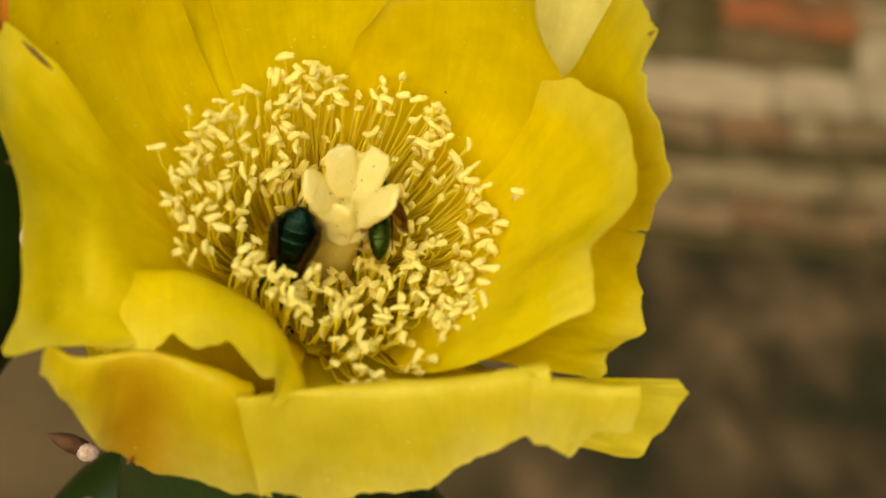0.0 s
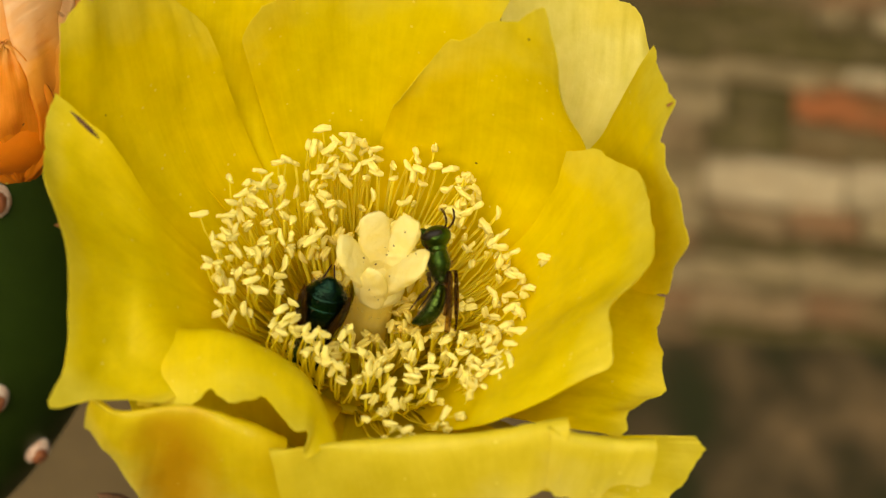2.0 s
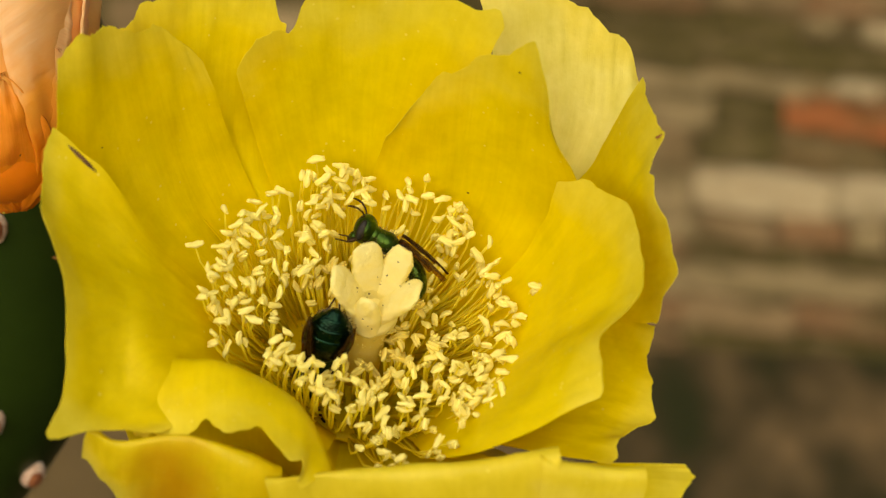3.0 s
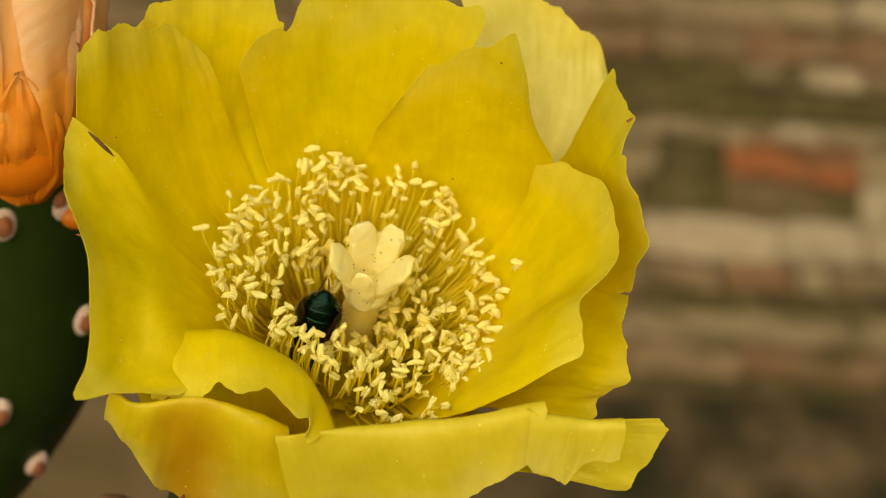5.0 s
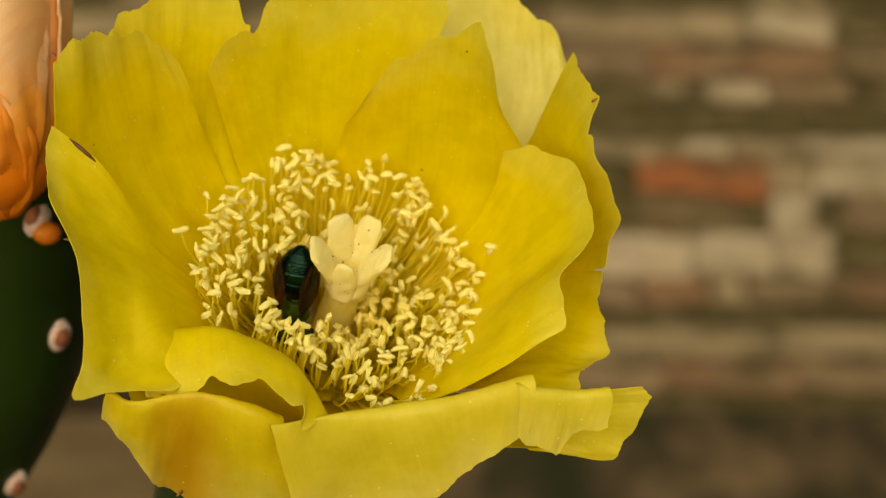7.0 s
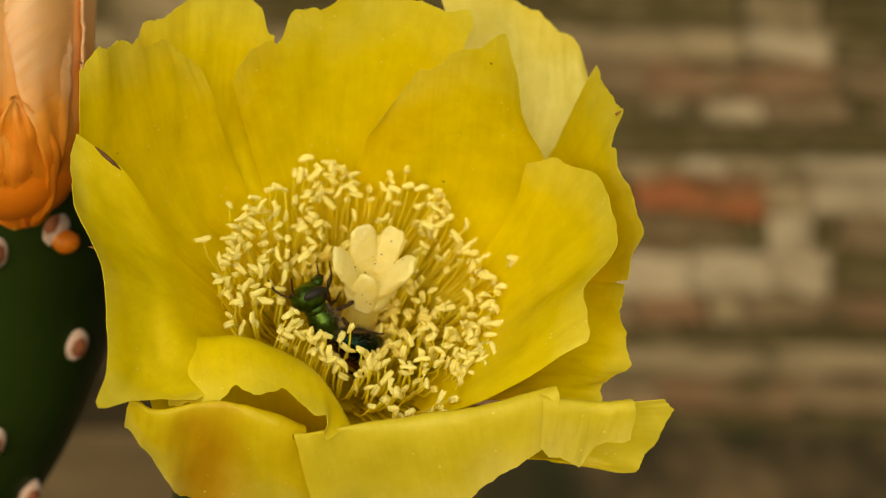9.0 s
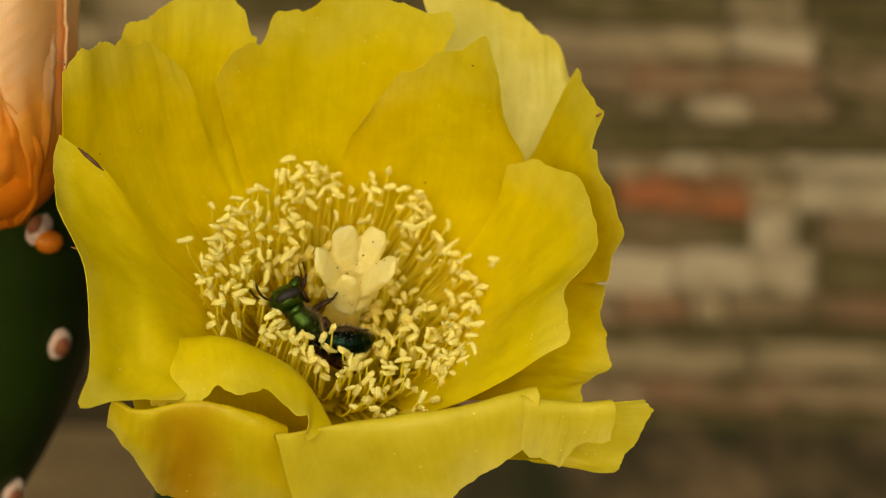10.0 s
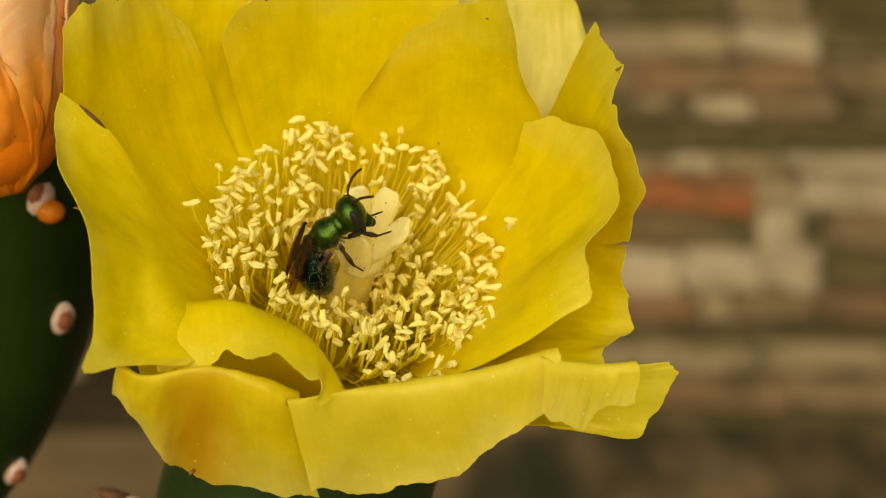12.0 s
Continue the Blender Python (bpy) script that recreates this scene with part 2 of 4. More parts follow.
def wall_material(name, base, vary=0.12, limed=0.6, mossy=0.75):
    """Old weathered masonry: tone by piece, soft stains across it, coarse grain."""
    m, nt, b = material(name, rough=0.92, spec=0.15)
    info = nt.nodes.new("ShaderNodeObjectInfo")
    lo, hi = tuple(c * 1.2 * (1 - vary) for c in base), tuple(c * 1.2 * (1 + vary) for c in base)
    tone = ramp(nt, info.outputs["Random"], [(0.0, lo), (1.0, hi)])
    g = nt.nodes.new("ShaderNodeNewGeometry")
    m2 = nt.nodes.new("ShaderNodeMapping")
    m2.inputs["Scale"].default_value = (1.0, 1.0, 2.2)
    nt.links.new(g.outputs["Position"], m2.inputs[0])
    cloud = noise_tex(nt, m2.outputs[0], 9.0, 4, 0.55)
    moss = ramp(nt, cloud.outputs[0], [(0.48, (0, 0, 0)), (0.66, (mossy, mossy, mossy))])
    col = mix_rgb(nt, moss.outputs[0], tone.outputs[0], (0.075, 0.060, 0.022))
    lime = noise_tex(nt, m2.outputs[0], 15.0, 4, 0.6)
    bloom = ramp(nt, lime.outputs[0], [(0.50, (0, 0, 0)), (0.66, (limed, limed, limed))])
    col = mix_rgb(nt, bloom.outputs[0], col, (0.26, 0.19, 0.10))
    grain = noise_tex(nt, coords(nt, "Object"), 70, 5)
    gr = ramp(nt, grain.outputs[0], [(0.3, (0.75, 0.75, 0.75)), (0.7, (1.12, 1.12, 1.12))])
    col = mix_rgb(nt, 0.8, col, gr.outputs[0], "MULTIPLY")
    nt.links.new(col, b.inputs["Base Color"])
    bump(nt, grain.outputs[0], b, 0.8, 0.004)
    return m


RED = wall_material("red_brick", (0.25, 0.086, 0.030), 0.05, 0.4)
REDBROWN = wall_material("dull_red_brick", (0.140, 0.080, 0.037))
BROWN = wall_material("brown_brick", (0.150, 0.104, 0.052))
MUD = wall_material("mud_brown_brick", (0.105, 0.072, 0.030))
TAN = wall_material("tan_brick", (0.215, 0.165, 0.085))
PALE = wall_material("limed_brick", (0.33, 0.268, 0.16))
OLIVE = wall_material("mossy_brick", (0.062, 0.050, 0.016), 0.12, 0.35)
# near-black brick that paints in the shade at the wall foot
FOOT_SHADE = wall_material("shade_dark_brick", (0.020, 0.014, 0.006), 0.12, 0.03, 0.2)
JOINT = wall_material("recessed_joint", (0.195, 0.150, 0.075))


def soil_material():
    """Bare tan earth on one side, darker leaf litter on the other."""
    m, nt, b = material("dry_soil", rough=0.95, spec=0.15)
    n = noise_tex(nt, coords(nt, "Object", (7.0, 2.6, 1.0)), 1.0, 3, 0.5)
    fine = noise_tex(nt, coords(nt), 3.0, 4, 0.6)
    bare = ramp(nt, fine.outputs[0], [(0.34, (0.155, 0.108, 0.046)), (0.55, (0.21, 0.146, 0.062)), (0.70, (0.26, 0.182, 0.080))])
    litter = ramp(nt, n.outputs[0], [(0.36, (0.032, 0.036, 0.011)), (0.46, (0.070, 0.052, 0.022)), (0.58, (0.14, 0.098, 0.044)), (0.68, (0.25, 0.165, 0.075))])
    sep = nt.nodes.new("ShaderNodeSeparateXYZ")
    nt.links.new(coords(nt), sep.inputs[0])
    wander = noise_tex(nt, coords(nt), 1.1, 3)
    add = nt.nodes.new("ShaderNodeMath")
    nt.links.new(sep.outputs[0], add.inputs[0])
    nt.links.new(wander.outputs[0], add.inputs[1])
    side = ramp(nt, add.outputs[0], [(0.30, (0, 0, 0)), (0.62, (1, 1, 1))])
    col = mix_rgb(nt, side.outputs[0], bare.outputs[0], litter.outputs[0])
    nt.links.new(col, b.inputs["Base Color"])
    f = noise_tex(nt, coords(nt), 40, 6)
    bump(nt, f.outputs[0], b, 0.8, 0.02)
    return m


SOIL = soil_material()


# ---- mesh helpers ----
def link(name, bm, mat, parent=None, label="", smooth=True):
    me = bpy.data.meshes.new(name)
    if smooth:
        for f in bm.faces:
            f.smooth = True
    bm.to_mesh(me)
    bm.free()
    for mm in (mat if isinstance(mat, (list, tuple)) else [mat]):
        me.materials.append(mm)
    ob = new(name, me)
    if parent is not None:
        ob.parent = parent
    if label:
        ob["label"] = label
    return ob


def part(name, bm, mat, parent, label="", smooth=True):
    return link(name, bm, mat, parent, label, smooth)


def tube(bm, points, radii, sides=6, cap=True):
    """A round tube along points."""
    pts = [Vector(p) for p in points]
    rings = []
    side = None
    for i, p in enumerate(pts):
        d = (pts[min(i + 1, len(pts) - 1)] - pts[max(i - 1, 0)]).normalized()
        if side is None:
            side = d.orthogonal().normalized()
        side = (side - d * side.dot(d)).normalized()
        up = d.cross(side)
        r = radii[i] if isinstance(radii, (list, tuple)) else radii
        rings.append([bm.verts.new(p + r * (math.cos(a) * side + math.sin(a) * up))
                      for a in (2 * math.pi * k / sides for k in range(sides))])
    for a, b in zip(rings, rings[1:]):
        for k in range(sides):
            bm.faces.new((a[k], a[(k + 1) % sides], b[(k + 1) % sides], b[k]))
    if cap:
        bm.faces.new(rings[0][::-1])
        bm.faces.new(rings[-1])
    return rings


def blob(bm, centre, size, turn=None, rings=10, sides=14, shape=None):
    """A rounded body about centre; shape(direction) scales it."""
    m = Matrix.Translation(centre) @ (turn.to_4x4() if turn else Matrix.Identity(4))
    grid = []
    for i in range(rings + 1):
        th = math.pi * i / rings
        row = []
        for k in range(1 if i in (0, rings) else sides):
            ph = 2 * math.pi * k / sides
            d = Vector((math.cos(th), math.sin(th) * math.cos(ph), math.sin(th) * math.sin(ph)))
            s = shape(d) if shape else 1.0
            row.append(bm.verts.new(m @ Vector((d.x * size[0] * s, d.y * size[1] * s, d.z * size[2] * s))))
        grid.append(row)
    for a, b in zip(grid, grid[1:]):
        for k in range(sides):
            q = [a[k % len(a)], b[k % len(b)], b[(k + 1) % len(b)], a[(k + 1) % len(a)]]
            q = list(dict.fromkeys(q))
            if len(q) > 2:
                bm.faces.new(q)


# ---- ground and wall ----
def ground():
    bm = bmesh.new()
    n = 40
    def place(i):
        s = (i / n) * 2 - 1
        return 60 * s * abs(s) ** 2
    vs = [[bm.verts.new((place(i), place(j), 0.02 * noise.noise((place(i) * 1.3, place(j) * 1.3, 0)) - 0.055))
           for j in range(n + 1)] for i in range(n + 1)]
    for i in range(n):
        for j in range(n):
            bm.faces.new((vs[i][j], vs[i + 1][j], vs[i + 1][j + 1], vs[i][j + 1]))
    tagged(link("ground", bm, SOIL), "dry tan soil with darker patches on one side", "ground", kind="structure")


WALL_Y = 3.19          # face of the bricks


def box(bm, x0, x1, y0, y1, z0, z1, rough=0.0, seed=0):
    """A block with worn corners."""
    vs = []
    for i, (x, y, z) in enumerate((a, b, c) for a in (x0, x1) for b in (y0, y1) for c in (z0, z1)):
        j = noise.noise_vector((x * 9 + seed, y * 9, z * 9)) * rough
        vs.append(bm.verts.new(Vector((x, y, z)) + j))
    for q in ((0, 1, 3, 2), (4, 6, 7, 5), (0, 4, 5, 1), (2, 3, 7, 6), (0, 2, 6, 4), (1, 5, 7, 3)):
        bm.faces.new([vs[k] for k in q])
    return vs


def worn_box(x, y, z, seed):
    bm = bmesh.new()
    box(bm, -x / 2, x / 2, -y / 2, y / 2, -z / 2, z / 2, 0.018, seed)
    bmesh.ops.bevel(bm, geom=bm.edges[:], offset=0.006, segments=1, affect="EDGES")
    return bm


def brick_wall():
    bm = bmesh.new()
    box(bm, -6, 6, WALL_Y + 0.03, WALL_Y + 0.30, -0.1, 2.4)
    wall = tagged(link("wall_north", bm, JOINT, smooth=False),
                  "old weathered brick wall with mossy courses and pale lime", "wall", kind="structure")
    rnd = random.Random(5)
    shapes = {}
    rest = bmesh.new()

    def piece(x0, x1, z, h, mat):
        """One worn brick; alike sizes share a mesh."""
        w = max(0.04, round((x1 - x0) / 0.02) * 0.02)
        key = (w, round(h, 2), rnd.randrange(2))
        if key not in shapes:
            b = worn_box(w, 0.09, key[1] + 0.002, 7 * w + key[2] * 3.1)
            shapes[key] = bpy.data.meshes.new("brick")
            b.to_mesh(shapes[key])
            b.free()
            shapes[key].materials.append(BROWN)
        ob = new("brick", shapes[key])
        ob.parent = wall
        deep = 0.016 if mat in (OLIVE, FOOT_SHADE, MUD) else rnd.uniform(-0.008, 0.006)
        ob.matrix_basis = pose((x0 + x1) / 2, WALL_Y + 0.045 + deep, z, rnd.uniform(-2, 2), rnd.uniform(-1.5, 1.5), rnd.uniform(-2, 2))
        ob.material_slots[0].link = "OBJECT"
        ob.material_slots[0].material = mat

    def course(z, h, usual, run):
        """A course: a described run of bricks, and bricks of the usual kind on both sides of it."""
        for x0, x1, mat in run:
            piece(x0, x1, z, h, mat)
        for side in (-1, 1):
            x = run[0][0] - 0.006 if side < 0 else run[-1][1] + 0.006
            while abs(x) < 1.35:
                w = rnd.uniform(0.15, 0.23)
                mid = x + side * w / 2
                mat = usual if rnd.random() < 0.6 else rnd.choice((BROWN, TAN, OLIVE, REDBROWN))
                # low left stretch: its shade is put into the brick colour
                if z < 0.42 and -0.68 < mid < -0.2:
                    mat = FOOT_SHADE
                elif z < 0.10 and mid <= -0.68:
                    mat = TAN
                piece(min(x, x + side * w), max(x, x + side * w), z, h, mat)
                x += side * (w + 0.006)
        for side in (-1, 1):
            x = 1.62
            while x < 3.4:
                box(rest, *sorted((side * x, side * (x + 0.2))), WALL_Y, WALL_Y + 0.09, z - h / 2, z + h / 2, 0.006)
                x += 0.212

    course(0.769, 0.052, TAN, [(0.239, 0.452, TAN), (0.456, 0.670, OLIVE), (0.675, 0.840, BROWN)])
    course(0.711, 0.056, OLIVE, [(0.259, 0.405, OLIVE), (0.409, 0.546, OLIVE), (0.556, 0.680, TAN), (0.688, 0.883, OLIVE)])
    course(0.652, 0.053, TAN, [(0.227, 0.446, TAN), (0.451, 0.559, TAN), (0.564, 0.706, PALE), (0.711, 0.887, OLIVE)])
    course(0.591, 0.060, BROWN, [(0.233, 0.390, BROWN), (0.395, 0.569, REDBROWN), (0.573, 0.712, REDBROWN), (0.717, 0.901, BROWN)])
    course(0.539, 0.037, OLIVE, [(0.249, 0.387, OLIVE), (0.397, 0.456, TAN), (0.500, 0.591, PALE), (0.603, 0.737, BROWN), (0.747, 0.905, OLIVE)])
    course(0.486, 0.063, OLIVE, [(0.225, 0.458, OLIVE), (0.463, 0.680, OLIVE), (0.685, 0.909, OLIVE)])
    course(0.436, 0.031, TAN, [(0.266, 0.405, TAN), (0.455, 0.539, PALE), (0.544, 0.663, TAN), (0.668, 0.902, PALE)])
    course(0.385, 0.061, TAN, [(0.253, 0.375, OLIVE), (0.379, 0.594, RED), (0.601, 0.688, TAN), (0.693, 0.906, PALE)])
    course(0.319, 0.065, BROWN, [(0.229, 0.369, OLIVE), (0.373, 0.557, MUD), (0.561, 0.614, OLIVE), (0.618, 0.689, PALE), (0.693, 0.740, OLIVE), (0.744, 0.910, BROWN)])
    course(0.243, 0.078, PALE, [(0.231, 0.472, PALE), (0.476, 0.623, PALE), (0.627, 0.729, PALE), (0.736, 0.916, OLIVE)])
    course(0.177, 0.047, BROWN, [(0.252, 0.382, BROWN), (0.386, 0.510, REDBROWN), (0.515, 0.581, TAN), (0.586, 0.717, BROWN), (0.723, 0.920, REDBROWN)])
    course(0.127, 0.044, OLIVE, [(0.233, 0.456, OLIVE), (0.461, 0.680, OLIVE), (0.685, 0.924, OLIVE)])
    course(0.076, 0.049, TAN, [(0.234, 0.397, TAN), (0.402, 0.631, TAN), (0.636, 0.927, TAN)])
    course(0.016, 0.062, BROWN, [(0.236, 0.430, BROWN), (0.435, 0.665, REDBROWN), (0.670, 0.932, BROWN)])
    course(-0.053, 0.067, OLIVE, [(0.237, 0.453, OLIVE), (0.458, 0.689, OLIVE), (0.694, 0.936, OLIVE)])
    z = 0.832
    while z < 2.3:
        x = -3.4 + rnd.uniform(0, 0.1)
        while x < 3.4:
            box(rest, x, x + 0.205, WALL_Y, WALL_Y + 0.09, z - 0.029, z + 0.029, 0.006)
            x += 0.214
        z += 0.066
    part("outer_courses", rest, BROWN, wall, smooth=False)["kind"] = "stuff"


ground()
brick_wall()


# ---- the open flower ----
MM = 0.001
FLOWER_BASE = Vector((-0.0135, 0.0058, 1.0969))
AXIS = Vector((0.1000, -0.7014, 0.7057)).normalized()
RIGHT = Vector((0.9950, 0.0705, -0.0709)).normalized()
BACK = AXIS.cross(RIGHT)
FLOWER_POSE = Matrix.Translation(FLOWER_BASE) @ Matrix((RIGHT, BACK, AXIS)).transposed().to_4x4()


def polar(az, r, h):
    return Vector((r * math.cos(radians(az)), r * math.sin(radians(az)), h)) * MM


def spline(p, s):
    """Smooth curve through the points p, evenly spaced over 0 to 1."""
    n = len(p) - 1
    x = max(s, 0.0) * n
    i = min(int(x), n - 1)
    f = x - i
    p1, p2 = p[i], p[i + 1]
    p0 = p[i - 1] if i > 0 else 2 * p1 - p2
    p3 = p[i + 2] if i + 2 <= n else 2 * p2 - p1
    return 0.5 * (2 * p1 + (p2 - p0) * f + (2 * p0 - 5 * p1 + 4 * p2 - p3) * f ** 2 + (3 * p1 - p0 - 3 * p2 + p3) * f ** 3)


def petal_mesh(rows, root=(7.0, -3.0), rounding=0.02, frill=(0.16, 2.0, 0.0), notches=(), ragged=1.25, calm=1.0, seed=0, nu=60, nv=46):
    """A petal from its root ring over rows of points from left to right, each as azimuth, radius and height."""
    bm = bmesh.new()
    uvl = bm.loops.layers.uv.new("UVMap")
    net = [[polar(*p) for p in row] for row in rows]
    azs = [math.atan2(p.y, p.x) for p in net[0]]
    mid = azs[len(azs) // 2]
    turn = [((a - mid + math.pi) % (2 * math.pi)) - math.pi for a in azs]
    net.insert(0, [polar(math.degrees(mid + 0.97 * t), *root) for t in turn])
    columns = [[row[k] for row in net] for k in range(len(azs))]

    def surf(u, v):
        return spline([spline(c, v) for c in columns], u)

    grid = []
    for j in range(nv + 1):
        row = []
        for i in range(nu + 1):
            u = i / nu
            end = 1 - rounding * abs(2 * u - 1) ** 5
            for at_u, wide, deep in notches:
                end -= deep * math.exp(-((u - at_u) / wide) ** 2)
            end += ragged * (0.028 * noise.noise((u * 7 + seed, seed * 1.7, 0)) + 0.010 * noise.noise((u * 15 + seed, 3.1, 0)) + 0.006 * noise.noise((u * 34 + seed, 8.2, 0)) - 0.012)
            v = end * j / nv
            side = 0.020 * ragged * noise.noise((v * 7, seed * 2.3, 5 if u > 0.5 else 1)) * (2 * u - 1) ** 3
            p = surf(u + side, v)
            nrm = (surf(min(u + 0.02, 1.0), v) - surf(max(u - 0.02, 0.0), v)).cross(surf(u, v) - surf(u, max(v - 0.03, 0) if v > 0.03 else v + 0.03))
            nrm = nrm.normalized() if nrm.length > 1e-14 else Vector((0, 0, 1))
            amp, freq, ph = frill
            wave = amp * math.sin(2 * math.pi * freq * u + ph) * v ** 5
            wave += 0.9 * noise.noise((u * 2.6 + seed, v * 2.2, seed)) * v + 0.42 * noise.noise((u * 7 + seed, v * 5, 7)) * v
            wave += 0.10 * noise.noise((u * 20 + seed, v * 11, 2)) * v
            p = p + nrm * wave * calm * MM
            half = nrm * (0.11 - 0.075 * j / nv) * MM
            row.append((bm.verts.new(p + half), bm.verts.new(p - half), u, v))
        grid.append(row)
    def face(q, layers):
        f = bm.faces.new([x[k] for x, k in zip(q, layers)])
        for lp, x in zip(f.loops, q):
            lp[uvl].uv = (x[2], x[3])
        return f

    for j in range(nv):
        for i in range(nu):
            q = (grid[j][i], grid[j][i + 1], grid[j + 1][i + 1], grid[j + 1][i])
            face(q, (0, 0, 0, 0))
            face(q[::-1], (1, 1, 1, 1))
    rim = [grid[j][0] for j in range(nv)] + [grid[nv][i] for i in range(nu)] + [grid[j][nu] for j in range(nv, 0, -1)] + [grid[0][i] for i in range(nu, 0, -1)]
    for x, y in zip(rim, rim[1:] + rim[:1]):
        f = face((x, x, y, y), (0, 1, 1, 0))
        for e in f.edges:
            e.smooth = False
    return bm


def folded(crest, rim, inward=3.0, drop=11.0):
    """Rows of a petal that stands up as a wall, folds over its crest and hangs to its rim."""
    wall = [(az, max(9, r - inward), h - drop) for az, r, h in crest]
    return [wall, crest, rim]


def add_petal(parent, mat, label="", **shape):
    return part("petal", petal_mesh(**shape), mat, parent, label)


def flower_petals(f):
    add_petal(f, PETAL_PALE, label="pale cream-yellow outer petal", seed=6,
              rows=[[(65.9, 27.7, 16.4), (55.9, 27.5, 14.2), (46.2, 28.7, 12.6), (41.6, 31.2, 13), (41, 35.5, 14.5)],
                    [(77.9, 37.6, 26.2), (69.6, 40.8, 25.5), (60.6, 42.2, 21.8), (54, 43.7, 19.5), (46.9, 41.7, 16.2)]])
    add_petal(f, PETAL, seed=3, notches=[(0.95, 0.05, 0.05)],
              rows=[[(148.9, 27.8, 15.4), (144.7, 26, 13.4), (139.9, 24.2, 11.5), (132.6, 22.4, 9.8), (124.1, 20.9, 9.6)],
                    [(142.8, 37, 28.6), (135.3, 36.5, 29.4), (124.9, 35.9, 31), (116.8, 34, 31), (112.4, 30.5, 27.8)]])
    add_petal(f, PETAL, seed=7, frill=(0.25, 2.5, 1.0), notches=[(0.02, 0.04, -0.02), (0.25, 0.04, -0.03), (0.36, 0.06, 0.04)],
              rows=[[(39.6, 26.7, 11.9), (32.8, 26.7, 10.9), (26.7, 26.4, 9.8), (17.8, 25.4, 10), (7.3, 24.8, 11.1)],
                    [(42.4, 37.1, 27.8), (27.9, 32.4, 32.1), (19.8, 30.5, 28.7), (5.9, 31.9, 26.1), (357.2, 30.9, 21.2)]])
    add_petal(f, PETAL, seed=9,
              rows=[[(8.9, 23.5, 11.4), (357.7, 22.5, 11), (345.9, 22.1, 10.7), (333.7, 22.1, 11.7), (323.3, 22.1, 12.4)],
                    [(358.9, 31.2, 19.4), (351, 31.4, 17.8), (343.2, 33, 16), (335.9, 31, 16.8), (330, 32, 17.7)]])
    add_petal(f, PETAL, seed=4, notches=[(0.3, 0.05, 0.06), (0.97, 0.04, -0.04)],
              rows=[[(126, 19.8, 9), (112.7, 19.3, 8.4), (99.8, 19.2, 8.5), (87.3, 18.9, 10.3), (72, 18.7, 11.2)],
                    [(127.6, 27.1, 25.5), (115.6, 28.7, 28.9), (101.6, 29.7, 31.3), (83.8, 29.6, 34), (65, 27.6, 33.3)]])
    add_petal(f, PETAL, seed=2,
              rows=[[(175, 30.4, 19.4), (164, 27, 16), (154.6, 23.1, 11.9), (143, 21.3, 9.5), (131.4, 20.6, 8.3)],
                    [(156.7, 36, 36.4), (151.1, 34.7, 36.4), (144.5, 33.5, 33.7), (138.5, 31.8, 31.4), (133.2, 29.1, 27.7)]])
    add_petal(f, PETAL, seed=5, notches=[(0.74, 0.06, -0.02)],
              rows=[[(92, 17.3, 10), (74.1, 16.7, 9.2), (58.5, 18.2, 9.2), (44, 20.8, 11.5), (28.9, 25.4, 14.4)],
                    [(88, 18.1, 20.9), (77.5, 20.7, 27.7), (66.8, 23.1, 32), (54.4, 24.5, 37), (42.1, 22.9, 31.2)]])
    add_petal(f, PETAL, seed=8, frill=(0.3, 3, 0.0), notches=[(0.11, 0.06, -0.035), (0.30, 0.08, -0.02)],
              rows=[[(29.8, 18.6, 10.7), (15.4, 18.2, 11.5), (356.9, 17.6, 12.5), (336.2, 17.6, 15.5), (303.5, 20.1, 16)],
                    [(38, 24.6, 20.2), (21.6, 27.1, 28.4), (357.4, 27.9, 32.6), (340.7, 25.4, 30.7), (333.6, 28.4, 28.8)]])
    add_petal(f, PETAL, seed=1, notches=[(0.745, 0.04, -0.16), (0.87, 0.07, 0.05), (0.3, 0.04, -0.03)],
              rows=[[(173.5, 21, 15.8), (183, 20.1, 16.6), (196, 19.9, 17.9), (209.2, 21.1, 18.8), (217.5, 17, 15)],
                    [(167.3, 27.6, 26.2), (180.1, 26.6, 23.4), (197.1, 25.2, 24), (214.9, 27.4, 21.9), (225.7, 21.4, 18.9)],
                    [(164.9, 35.2, 30.5), (178.4, 33.2, 30.1), (197.8, 30.5, 30.1), (218.5, 33.9, 24.9), (228.3, 26.5, 22)]])
    add_petal(f, PETAL, seed=12, ragged=0.7, calm=0.5,
              rows=[[(321.1, 20.3, 8.3), (320.1, 21.4, 8.8), (316.3, 23.3, 10.8), (312.7, 24.2, 11.9), (309.1, 25.3, 12.8)],
                    [(334.5, 39, 22.6), (332.9, 39.2, 20.7), (328.2, 39.1, 15.7), (325.1, 38.2, 12.8), (321.8, 33.6, 12.7)]])
    add_petal(f, PETAL, seed=15, ragged=0.6,
              rows=[[(207.5, 25.4, 15.5), (210.6, 20.4, 13.8), (220, 16.1, 13.6), (242.7, 15.3, 14.4), (263.4, 17.9, 15)],
                    [(214.3, 27.4, 3.9), (220.8, 22.9, 3.5), (232, 19.5, 3.6), (248.2, 17.8, 4.4), (265, 18.5, 5.8)]])
